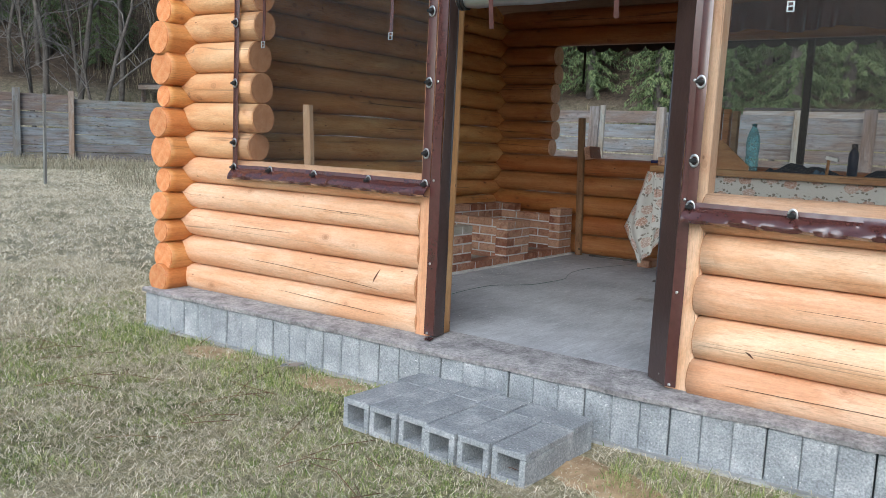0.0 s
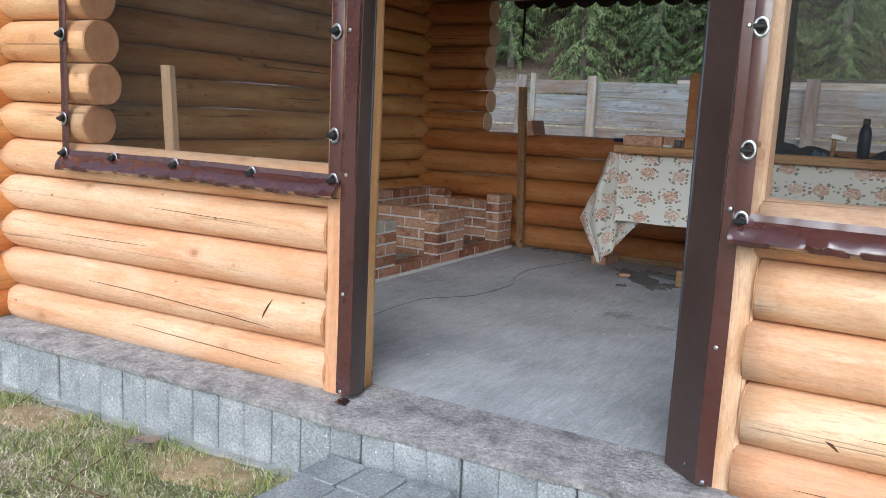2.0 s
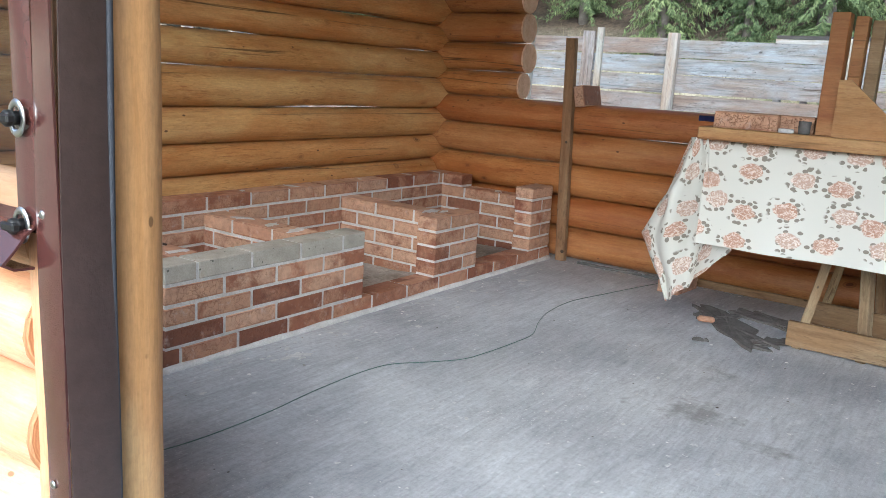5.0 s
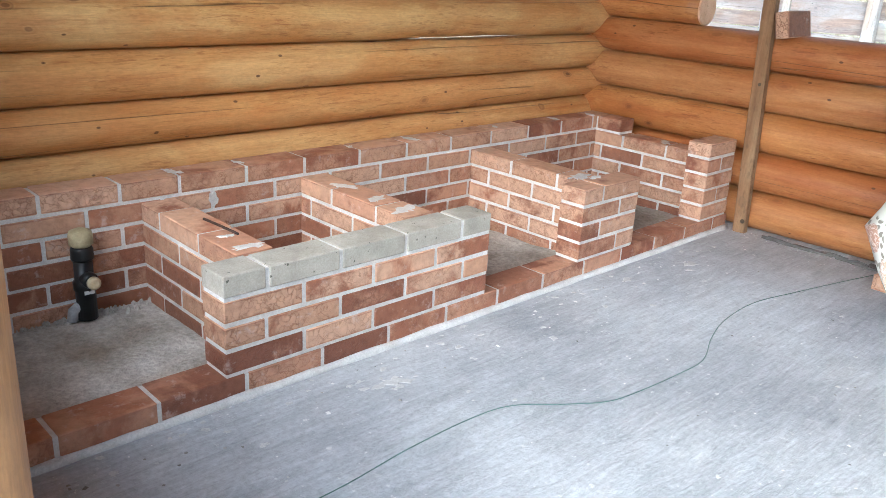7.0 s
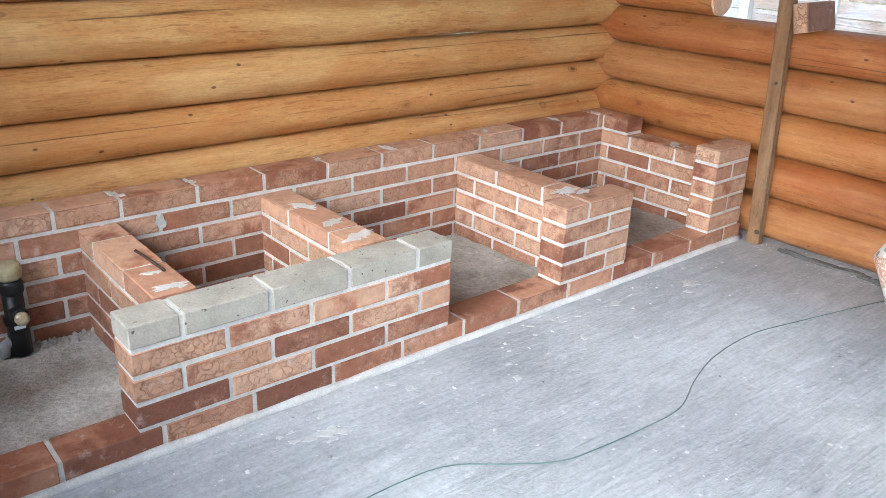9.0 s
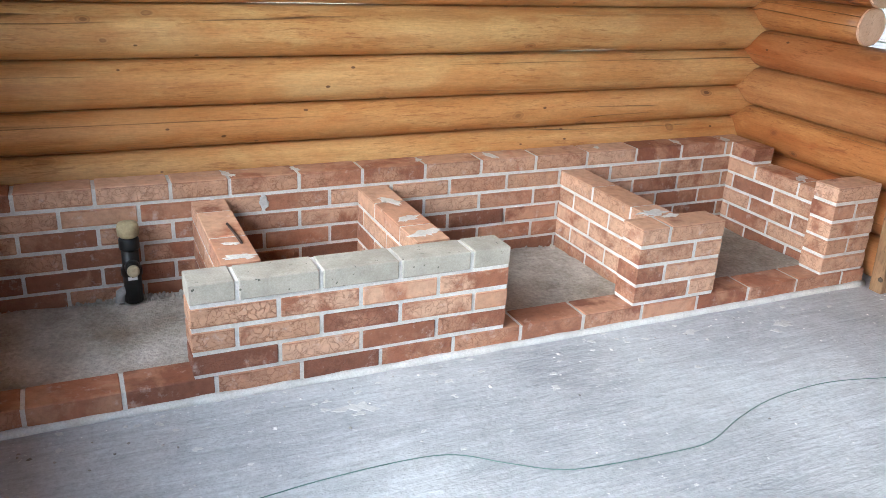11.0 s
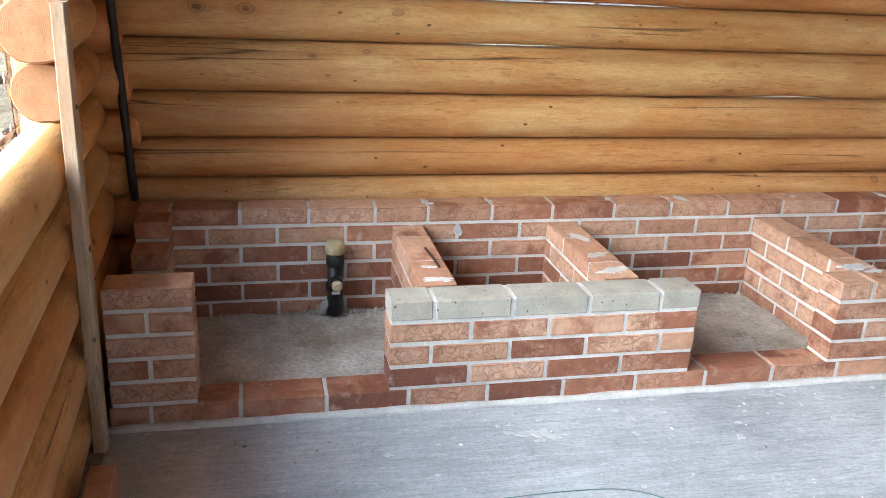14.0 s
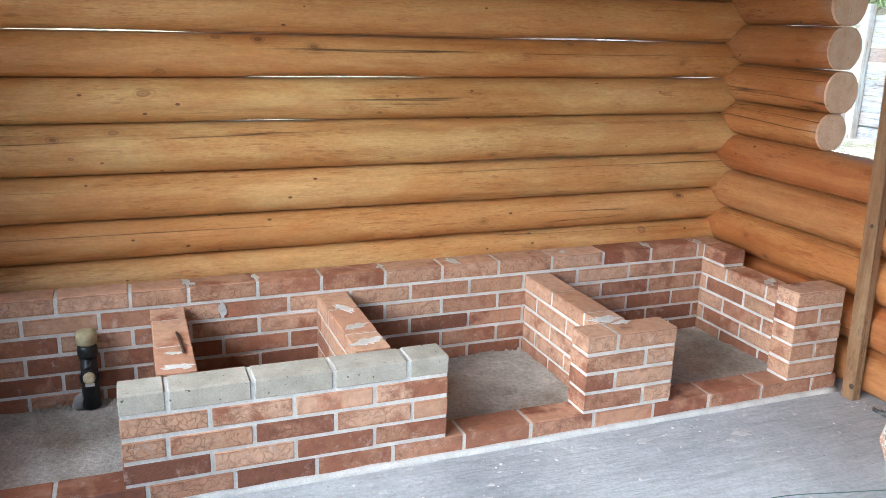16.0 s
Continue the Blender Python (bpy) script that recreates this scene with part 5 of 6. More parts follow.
rng = np.random.default_rng(21)
def floor_splash(x, y, s, seed):
    r_ = np.random.default_rng(seed)
    bm = bmesh.new()
    n = 16
    ring = [bm.verts.new((s * 0.6 * math.cos(2 * math.pi * i / n) * r_.uniform(0.35, 1.4), s * math.sin(2 * math.pi * i / n) * r_.uniform(0.35, 1.4), 0.0004)) for i in range(n)]
    top = [bm.verts.new((v.co.x * 0.9, v.co.y * 0.9, 0.0018)) for v in ring]
    for i in range(n):
        bm.faces.new((ring[i], ring[(i + 1) % n], top[(i + 1) % n], top[i]))
    bm.faces.new(top)
    part("mortar_splash", bm, SPLASH, floor, m=pose(x, y, 0, 0, 0, r_.uniform(-40, 40)))
SPLASH = mottled("dried_mortar", [(0.3, (0.50, 0.50, 0.49)), (0.7, (0.68, 0.68, 0.66))], 14, 120, 0.9)
for i, (x, y, s) in enumerate([(-3.653, 5.035, 0.045), (-3.66, 4.98, 0.03), (-3.62, 5.02, 0.02), (-3.70, 5.35, 0.02), (-3.55, 5.66, 0.02), (-3.72, 6.35, 0.03), (-3.66, 6.75, 0.045), (-3.62, 6.68, 0.02), (-3.5, 6.2, 0.018)]):
    floor_splash(x, y, s, i)
for i in range(55):
    floor_splash(-3.825 + abs(rng.normal(0, 0.13)), rng.uniform(3.8, 7.35), rng.uniform(0.005, 0.017), 100 + i)
for i in range(45):
    floor_splash(rng.uniform(-3.5, -1.6), rng.uniform(4.2, 7.2), rng.uniform(0.004, 0.012), 300 + i)

# ---------------- workbench by the back wall ----------------
def cloth_material():
    m, nt, b = nodes_of("rose_print_cloth", 0.55, spec=0.35)
    tc = nt.nodes.new("ShaderNodeTexCoord")
    mp = nt.nodes.new("ShaderNodeMapping")
    lk(nt, tc.outputs["UV"], mp.inputs["Vector"])
    v = mp.outputs[0]
    def layer(scale, shift):
        mp2 = nt.nodes.new("ShaderNodeMapping")
        mp2.inputs["Location"].default_value = shift
        lk(nt, v, mp2.inputs["Vector"])
        wob = nt.nodes.new("ShaderNodeVectorMath"); wob.operation = 'ADD'
        ns = nd(nt, "ShaderNodeTexNoise", Scale=26.0, Detail=2.0)
        lk(nt, mp2.outputs[0], ns.inputs["Vector"])
        sc = nt.nodes.new("ShaderNodeVectorMath"); sc.operation = 'SCALE'; sc.inputs["Scale"].default_value = 0.035
        lk(nt, ns.outputs["Color"], sc.inputs[0])
        lk(nt, mp2.outputs[0], wob.inputs[0]); lk(nt, sc.outputs[0], wob.inputs[1])
        vo = nt.nodes.new("ShaderNodeTexVoronoi")
        vo.voronoi_dimensions = '2D'
        vo.inputs["Scale"].default_value, vo.inputs["Randomness"].default_value = scale, 0.55
        lk(nt, wob.outputs[0], vo.inputs["Vector"])
        return vo
    base = (0.62, 0.61, 0.555)
    lv = layer(5.9, (0, 0, 0))
    d = lv.outputs["Distance"]
    # leaves: a ragged ring round each bloom
    leafn = nd(nt, "ShaderNodeTexVoronoi", Scale=38.0)
    leafn.voronoi_dimensions = '2D'
    lk(nt, v, leafn.inputs["Vector"])
    ring = math_(nt, 'MULTIPLY', ramp(nt, d, [(0.20, (0, 0, 0)), (0.23, (1, 1, 1))]), ramp(nt, d, [(0.43, (1, 1, 1)), (0.48, (0, 0, 0))]))
    leaf = math_(nt, 'MULTIPLY', ring, ramp(nt, leafn.outputs["Distance"], [(0.38, (1, 1, 1)), (0.44, (0, 0, 0))]))
    gate = nt.nodes.new("ShaderNodeSeparateColor")
    lk(nt, leafn.outputs["Color"], gate.inputs[0])
    leaf = math_(nt, 'MULTIPLY', leaf, math_(nt, 'GREATER_THAN', gate.outputs[0], 0.45))
    c = mixc(nt, leaf, base, (0.23, 0.205, 0.165))
    # petals: whorls in peach and cream
    w = nd(nt, "ShaderNodeTexNoise", Scale=75.0, Detail=3.0, Distortion=1.5)
    lk(nt, v, w.inputs["Vector"])
    hue = nt.nodes.new("ShaderNodeSeparateColor")
    lk(nt, lv.outputs["Color"], hue.inputs[0])
    pet = mixc(nt, math_(nt, 'GREATER_THAN', hue.outputs[0], 0.5), (0.58, 0.40, 0.31), (0.64, 0.53, 0.46))
    pet = mixc(nt, ramp(nt, w.outputs["Fac"], [(0.46, (1, 1, 1)), (0.60, (0, 0, 0))]), mixc(nt, 0.55, pet, (0.80, 0.72, 0.64)), mixc(nt, 1.0, pet, (0.72, 0.60, 0.54), 'MULTIPLY'))
    bloom = ramp(nt, d, [(0.25, (1, 1, 1)), (0.285, (0, 0, 0))])
    c = mixc(nt, bloom, c, pet)
    lk(nt, c, b.inputs["Base Color"])
    bump(nt, b, tex_noise(nt, v, 400, 2), 0.1, 0.001)
    return m
CLOTH = cloth_material()

def cloth_piece(name, rows, parent, uvscale):
    """A hanging sheet; UVs in metres along and down."""
    bm = bmesh.new()
    uv = bm.loops.layers.uv.new("UVMap")
    g = [[bm.verts.new(p) for p in r] for r in rows]
    n, m = len(rows), len(rows[0])
    cu = [[(uvscale[0] + i * uvscale[2], uvscale[1] + j * uvscale[3]) for i in range(m)] for j in range(n)]
    for j in range(n - 1):
        for i in range(m - 1):
            f = bm.faces.new((g[j][i], g[j][i + 1], g[j + 1][i + 1], g[j + 1][i]))
            f.smooth = True
            for lp, (a, b) in zip(f.loops, ((j, i), (j, i + 1), (j + 1, i + 1), (j + 1, i))):
                lp[uv].uv = cu[a][b]
    return part(name, bm, CLOTH, parent)

def lerp_line(pts, t):
    k = min(int(t * (len(pts) - 1)), len(pts) - 2)
    u = t * (len(pts) - 1) - k
    return Vector(pts[k]) * (1 - u) + Vector(pts[k + 1]) * u

def workbench():
    root = tagged(empty("trestle_table", (-1.5, 6.75, 0)), "makeshift table of boards on wooden trestles", "table")
    o = Matrix.Translation((1.5, -6.75, 0))
    part("tabletop", box(-2.60, -0.35, 6.36, 7.25, 0.845, 0.884, 0.004), WOOD_PLANK, root, m=o)
    for x in (-2.05, -0.75):
        for y in (6.66, 7.12):
            for dx in (-0.15, 0.12):
                bm = bmesh.new()
                a, b = Vector((x + dx, y, 0.0)), Vector((x + dx * 0.15 + 0.02, y + 0.02, 0.845))
                add_box(bm, 0, (b - a).length - 0.02, -0.03, 0.03, -0.02, 0.02, 0.003)
                part("trestle_leg", bm, WOOD_GREY, root, m=o @ Matrix.Translation(a) @ (b - a).to_track_quat('X', 'Z').to_matrix().to_4x4())
            part("trestle_rail", box(x - 0.19, x + 0.46, y - 0.045, y - 0.022, 0.012, 0.125, 0.003), WOOD_GREY, root, "weathered foot board", m=o)
    return root
workbench()

def tablecloth():
    root = tagged(empty("tablecloth", (-1.5, 6.35, 0.89)), "cream tablecloth with rose print hanging off the table", "tablecloth")
    o = Matrix.Translation((1.5, -6.35, -0.89))
    n = 56
    xs = np.linspace(-2.60, -0.33, n)
    # top and front drop in one sheet
    rows = []
    for j in range(8):
        rows.append([(x, 7.24 - (7.24 - 6.345) * j / 7, 0.8885 + 0.001 * noise.noise((x * 5, j, 0))) for x in xs])
    for j in range(1, 13):
        t = j / 12
        rows.append([(x, 6.345 - 0.012 - 0.02 * t + 0.014 * t * math.sin(x * 11 + 1.2 * math.sin(x * 3)) + 0.006 * noise.noise((x * 6, t * 3, 1)), 0.886 - 0.435 * t + 0.012 * t * (x + 2.6) + 0.01 * t * noise.noise((x * 3, 0, 2))) for x in xs])
    ob = cloth_piece("cloth_sheet", rows, root, (0, 0, (2.27) / (n - 1), 0.05))
    ob.matrix_basis = o
    # corner that hangs loose and flares
    A = [(-2.685, 6.37, 0.895), (-2.79, 6.47, 0.66), (-2.93, 6.55, 0.415), (-2.775, 6.56, 0.112)]
    B = [(-2.655, 6.33, 0.893), (-2.735, 6.36, 0.66), (-2.80, 6.42, 0.42), (-2.765, 6.545, 0.118)]
    C = [(-2.62, 6.325, 0.890), (-2.60, 6.41, 0.68), (-2.63, 6.47, 0.46), (-2.66, 6.51, 0.22)]
    D = [(-2.598, 6.332, 0.887), (-2.575, 6.32, 0.72), (-2.535, 6.33, 0.55), (-2.445, 6.335, 0.447)]
    rows = []
    for j in range(19):
        t = j / 18
        line = [lerp_line(q, t) for q in (A, B, C, D)]
        row = []
        for i in range(19):
            p = lerp_line(line, i / 18)
            p = p + Vector((0.012 * noise.noise((i * 0.5, j * 0.4, 1)), -0.030 * math.sin(i * 1.05 + 0.8 * math.sin(j * 0.3)) * min(1.0, 0.25 + t) * math.sin(math.pi * min(1.0, i / 17 + 0.06)), 0.010 * noise.noise((i * 0.4, j * 0.4, 7))))
            row.append(tuple(p))
        rows.append(row)
    ob = cloth_piece("loose_corner", rows, root, (3, 0, 0.03, 0.046))
    ob.matrix_basis = o
tablecloth()

def on_table():
    pl = tagged(part("timber", box(0, 2.35, 0, 0.16, 0, 0.052, 0.004), WOOD_PLANK, m=pose(-2.64, 6.30, 0.892)), "planed pine timber lying on the tablecloth", "timber")
    loose_brick(-2.46, 6.375, 0.945, 2, on="on the timber")
    loose_brick(-2.33, 6.43, 0.945, 178, on="on the timber")
    jig = tagged(empty("wooden_jig", (-2.12, 6.38, 0.945)), "plywood and timber jig standing on the timber", "jig")
    part("upright", box(-0.075, -0.012, -0.05, 0.03, 0.0, 0.462, 0.003), WOOD_PLANK, jig, m=Matrix.Identity(4))
    part("upright", box(0.0, 0.045, 0.0, 0.06, 0.0, 0.452, 0.003), WOOD_PLANK, jig)
    part("upright", box(0.055, 0.10, 0.03, 0.09, 0.0, 0.44, 0.003), WOOD_GREY, jig)
    bm = bmesh.new()
    tri = [(-0.012, 0.0), (0.24, 0.0), (0.24, 0.03), (0.03, 0.215), (-0.012, 0.215)]
    f = [bm.verts.new((x, -0.07, z)) for x, z in tri]
    g = [bm.verts.new((x, -0.052, z)) for x, z in tri]
    bm.faces.new(f); bm.faces.new(g[::-1])
    for i in range(5):
        bm.faces.new((f[i], g[i], g[(i + 1) % 5], f[(i + 1) % 5]))
    part("gusset", bm, WOOD_PLANK, jig)
    # plastic bottle
    m, nt, b = nodes_of("aqua_plastic", 0.08)
    b.inputs["Base Color"].default_value = (0.30, 0.62, 0.68, 1)
    clear = nt.nodes.new("ShaderNodeBsdfTransparent")
    clear.inputs[0].default_value = (0.62, 0.88, 0.92, 1)
    thin = nt.nodes.new("ShaderNodeMixShader")
    lk(nt, math_(nt, 'ADD', math_(nt, 'MULTIPLY', tex_noise(nt, coords(nt), 18, 3), 0.4), 0.12), thin.inputs[0])
    lk(nt, clear.outputs[0], thin.inputs[1]); lk(nt, b.outputs[0], thin.inputs[2])
    lk(nt, thin.outputs[0], nt.nodes["Material Output"].inputs[0])
    bt = tagged(empty("water_bottle", (-1.925, 6.53, 0.891)), "aqua plastic water bottle with teal cap", "bottle")
    prof = [(0.03, 0.0), (0.048, 0.008), (0.049, 0.06), (0.045, 0.075), (0.049, 0.09), (0.049, 0.15), (0.044, 0.17), (0.049, 0.19), (0.050, 0.26), (0.046, 0.30), (0.034, 0.345), (0.018, 0.375), (0.015, 0.385)]
    part("bottle_body", revolve(prof, 22), m, bt)
    part("cap", revolve([(0.017, 0.386), (0.018, 0.39), (0.018, 0.403), (0.015, 0.406)], 16), mottled("teal_cap", [(0.3, (0.01, 0.08, 0.10)), (0.7, (0.02, 0.12, 0.14))], 20, 60, 0.4), bt)
    fl = tagged(empty("flask", (-1.20, 6.42, 0.945)), "dark blue steel flask on the timber", "flask")
    part("flask_body", revolve([(0.028, 0.0), (0.034, 0.006), (0.034, 0.14), (0.030, 0.165), (0.019, 0.185), (0.018, 0.19)], 20), mottled("navy_paint", [(0.3, (0.008, 0.012, 0.03)), (0.7, (0.014, 0.02, 0.045))], 20, 60, 0.35), fl)
    part("lid", revolve([(0.019, 0.191), (0.020, 0.195), (0.020, 0.222), (0.016, 0.226)], 16), BLACK, fl)
    # small tools and a dark jacket heap
    hm = tagged(empty("hammer", (-1.36, 6.40, 0.945)), "small hammer standing on the timber", "hammer")
    part("handle", tube([(0, 0, 0.0), (0.005, 0, 0.11)], 0.011, 8), WOOD_PLANK, hm)
    part("head", box(-0.045, 0.04, -0.013, 0.013, 0.102, 0.13, 0.003), STEEL, hm, m=pose(0.006, 0, 0.0, 0, 12, 0))
    def heap(name, x, y, z, lx, ly, h, mat, label, cat):
        bm = bmesh.new()
        nx, ny = 16, 8
        g = []
        for i in range(nx + 1):
            g.append([])
            for j in range(ny + 1):
                u, v = i / nx * 2 - 1, j / ny * 2 - 1
                e = max(0.0, 1 - u ** 4) * max(0.0, 1 - v ** 4)
                g[-1].append(bm.verts.new((u * lx / 2, v * ly / 2, h * e * (0.55 + 0.6 * noise.noise((u * 3 + x, v * 2, 1))))))
        for i in range(nx):
            for j in range(ny):
                bm.faces.new((g[i][j], g[i + 1][j], g[i + 1][j + 1], g[i][j + 1]))
        return tagged(part(name, bm, mat, smooth=True, m=pose(x, y, z)), label, cat)
    NAVY = mottled("navy_fabric", [(0.3, (0.012, 0.014, 0.022)), (0.7, (0.03, 0.034, 0.05))], 12, 90, 0.9)
    heap("jacket", -1.58, 6.80, 0.893, 0.7, 0.4, 0.13, NAVY, "crumpled dark navy jacket on the tablecloth", "jacket")
    heap("jacket", -0.86, 6.80, 0.893, 0.8, 0.4, 0.12, NAVY, "crumpled black work jacket on the tablecloth", "jacket")
    heap("work_gloves", -1.43, 6.55, 0.893, 0.18, 0.1, 0.09, mottled("blue_fabric", [(0.3, (0.04, 0.09, 0.16)), (0.7, (0.09, 0.15, 0.22))], 14, 90, 0.9), "blue-grey work gloves in a heap", "gloves")
    cup = tagged(empty("tin_cup", (-2.235, 6.335, 0.945)), "small dark tin cup on the timber", "cup")
    part("cup_body", revolve([(0.018, 0), (0.022, 0.003), (0.024, 0.05), (0.022, 0.05), (0.019, 0.006)], 16), mottled("dull_tin", [(0.3, (0.08,) * 3), (0.7, (0.14,) * 3)], 20, 60, 0.4), cup)
    tape = tagged(empty("tape_roll", (-2.30, 6.33, 0.945)), "small white roll of tape on the timber", "tape")
    part("roll", revolve([(0.028, 0), (0.03, 0.002), (0.03, 0.014), (0.028, 0.016)], 18), mottled("white_plastic", [(0.3, (0.6,) * 3), (0.7, (0.72,) * 3)], 20), tape)
    torch = tagged(empty("marker_pen", (-2.66, 6.42, 0.972)), "blue marker pen end on the timber", "pen")
    part("pen", tube([(-0.02, 0, 0), (0.09, 0.01, 0)], 0.012, 10), mottled("blue_plastic", [(0.3, (0.012, 0.014, 0.06)), (0.7, (0.02, 0.025, 0.10))], 20), torch)
on_table()

# roofing-felt scraps and a chip under the table
FELT = mottled("felt", [(0.3, (0.085, 0.08, 0.074)), (0.7, (0.17, 0.16, 0.15))], 10, 80, 0.95, 0.8, 0.006)
def scrap(x, y, lx, ly, rz, seed):
    rng = np.random.default_rng(seed)
    bm = bmesh.new()
    n = 26
    ring = []
    for i in range(n):
        a = 2 * math.pi * i / n
        k = rng.uniform(0.55, 1.1) if i % 3 else rng.uniform(0.8, 1.2)
        ring.append((lx / 2 * math.copysign(abs(math.cos(a)) ** 0.7, math.cos(a)) * k, ly / 2 * math.copysign(abs(math.sin(a)) ** 0.7, math.sin(a)) * k))
    top = [bm.verts.new((px, py, 0.004 + rng.uniform(0, 0.014))) for px, py in ring]
    bot = [bm.verts.new((v.co.x, v.co.y, 0.0008)) for v in top]
    mid = bm.verts.new((0, 0, 0.007))
    for i in range(n):
        bm.faces.new((mid, top[i], top[(i + 1) % n]))
        bm.faces.new((top[i], bot[i], bot[(i + 1) % n], top[(i + 1) % n]))
    bm.faces.new(bot[::-1])
    tagged(part("felt_scrap", bm, FELT, m=pose(x, y, 0.0, 0, 0, rz)), "torn dark roofing felt on the floor, soil along the back wall", "felt scrap", "felt scraps")
# the last two scraps stand in for soil along the back wall
for k, (x, y, lx, ly, rz) in enumerate(((-2.53, 6.76, 0.72, 0.19, -50), (-2.36, 6.98, 0.5, 0.18, -20), (-2.12, 6.95, 0.6, 0.2, -8), (-2.30, 6.62, 0.22, 0.09, 60), (-1.85, 7.0, 0.5, 0.25, 15), (-2.55, 6.42, 0.07, 0.025, 30), (-2.62, 6.86, 0.25, 0.12, 40), (-3.45, 7.41, 0.4, 0.05, 2), (-3.1, 7.40, 0.35, 0.06, -3))):
    scrap(x, y, lx, ly, rz, k + 1)
tagged(part("brick_chip", box(-0.04, 0.04, -0.018, 0.018, 0, 0.024, 0.008), BRICK, m=pose(-2.62, 6.70, 0.014, 0, 0, 20)), "broken end of a red brick on felt", "brick chip")
part("skirting", box(-2.95, XE - 0.15, 7.41, 7.435, 0.003, 0.045, 0.003), WOOD_GREY)
tagged(scene.objects["skirting"], "low weathered board along the back wall", "board", kind="structure")
rough_post("window_post", -1.83, 7.63, 0.055, 0.05, 0.955, 2.06, ROOFING, "dark painted post in the back opening")
bm = bmesh.new()
add_box(bm, -0.012, 0.012, -0.004, 0.004, 0.0, 0.37, 0.002)
tagged(part("black_strap", bm, BLACK, m=pose(-4.0, 7.72, 1.70)), "black strap hanging in the back opening", "strap")

def valance():
    root = tagged(empty("awning_valance", (-1.3, 7.76, 2.02)), "dark scalloped awning edge outside the back opening", "valance")
    n = 30
    w = 0.185
    for i in range(n):
        bm = bmesh.new()
        seg = 8
        x0 = -4.12 + i * w + 1.3
        top = [bm.verts.new((x0 + w * k / seg, 0.004 * math.sin(k), 0.16)) for k in range(seg + 1)]
        bot = [bm.verts.new((x0 + w * k / seg, 0.004 * math.sin(k) - 0.008 * math.sin(math.pi * k / seg), 0.045 - 0.05 * math.sin(math.pi * k / seg) ** 0.7)) for k in range(seg + 1)]
        for k in range(seg):
            bm.faces.new((top[k], top[k + 1], bot[k + 1], bot[k]))
        bmesh.ops.solidify(bm, geom=bm.faces[:], thickness=0.003)
        part("scallop", bm, PVC_DARK, root, smooth=True)
valance()
def drape():
    rows = [[(x, 7.40 + (0.012 + 0.03 * t) * math.sin(x * 42 + 2 * math.sin(x * 7)) - 0.01 * t, 2.36 - (0.25 + 0.02 * math.sin(x * 9)) * t) for x in np.linspace(-2.45, XE - 0.15, 260)] for t in np.linspace(0, 1, 6)]
    root = tagged(empty("rolled_curtain", (0, 0, 0)), "gathered brown plastic curtain under the back beam", "curtain")
    sheet_strip(rows, mottled("thin_brown_pvc", [(0.3, (0.17, 0.075, 0.062)), (0.7, (0.24, 0.115, 0.098))], 5, 40, 0.3), "gathered_sheet", root, 0.003)
drape()

# ---------------- outside: fences, sheds, trees, grass ----------------
board_meshes = []
for k in range(6):
    bm = bmesh.new()
    n = 10
    h = 0.20 + 0.03 * (k % 3)
    vs = []
    for i in range(n + 1):
        x = 2.42 * i / n
        w0, w1 = 0.006 * noise.noise((x * 2, k * 5, 0)), 0.008 * noise.noise((x * 2, k * 5, 3))
        vs.append([bm.verts.new((x, y, z)) for y, z in ((-0.012, w0), (0.012, w0), (0.012, h + w1), (-0.012, h + w1))])
    for a, b in zip(vs, vs[1:]):
        for j in range(4):
            bm.faces.new((a[j], a[(j + 1) % 4], b[(j + 1) % 4], b[j]))
    bm.faces.new(vs[0][::-1]); bm.faces.new(vs[-1])
    bmesh.ops.recalc_face_normals(bm, faces=bm.faces)
    board_meshes.append((mesh_from(bm, "board", WOOD_FENCE), h))
old_boards = []
for me, h in board_meshes:
    me = me.copy()
    me.name = "board"
    me.materials[0] = WOOD_FENCE_OLD
    old_boards.append((me, h))
bm = bmesh.new()
add_box(bm, 0, 2.35, -0.075, 0.075, -0.07, 0.07, 0.012)
post_mesh = mesh_from(bm, "fence_post", WOOD_POST)

def fence(start, ang, spans, top, label, boards):
    root = tagged(empty("fence", (start[0], start[1], 0)), label, "fence", "yard fences")
    c, s = math.cos(radians(ang)), math.sin(radians(ang))
    for i in range(spans + 1):
        px, py = 2.45 * i * c, 2.45 * i * s
        g = ground_height(start[0] + px, start[1] + py)
        piece("fence_post", post_mesh, root, pose(px, py, top + 0.17 + random.uniform(-0.05, 0.05) - 2.35, 0, -90, ang + 90) @ pose(0, 0, 0, random.uniform(-3, 3)))
        if i == spans:
            break
        z = max(g, -0.3) - 0.05
        k = 0
        while z < top - 0.06:
            me, h = boards[random.randrange(6)]
            piece("board", me, root, pose(px + 0.015 * c - 0.09 * s, py + 0.015 * s + 0.09 * c, z, random.uniform(-2, 2), random.uniform(-0.5, 0.5), ang))
            z += h + random.uniform(0.004, 0.03)
            k += 1
        if i % 2 == 0:
            piece("rail", boards[0][0], root, pose(px + 1.2 * c, py + 1.2 * s - 0.06, top - 2.25, 0, -90, ang))
fence((-18.3, 15.0), 0, 11, 1.72, "long fence of silvered horizontal boards on square posts", board_meshes)
fence((-26.5, 6.5), 58, 7, 1.84, "far fence of dark blue-grey weathered boards on square posts", old_boards)

def field_post(x, y, h):
    g = ground_height(x, y)
    return rough_post("fence_stake", x, y, 0.05, 0.05, g - 0.2, g + h, WOOD_FENCE, "thin weathered stake in the dry grass")
a_ = field_post(-15.5, 8.2, 1.72)
b_ = rough_post("fence_stake", -6.05, 12.5, 0.08, 0.05, -0.3, 1.77, WOOD_POST, "pale sawn stake before the fence")

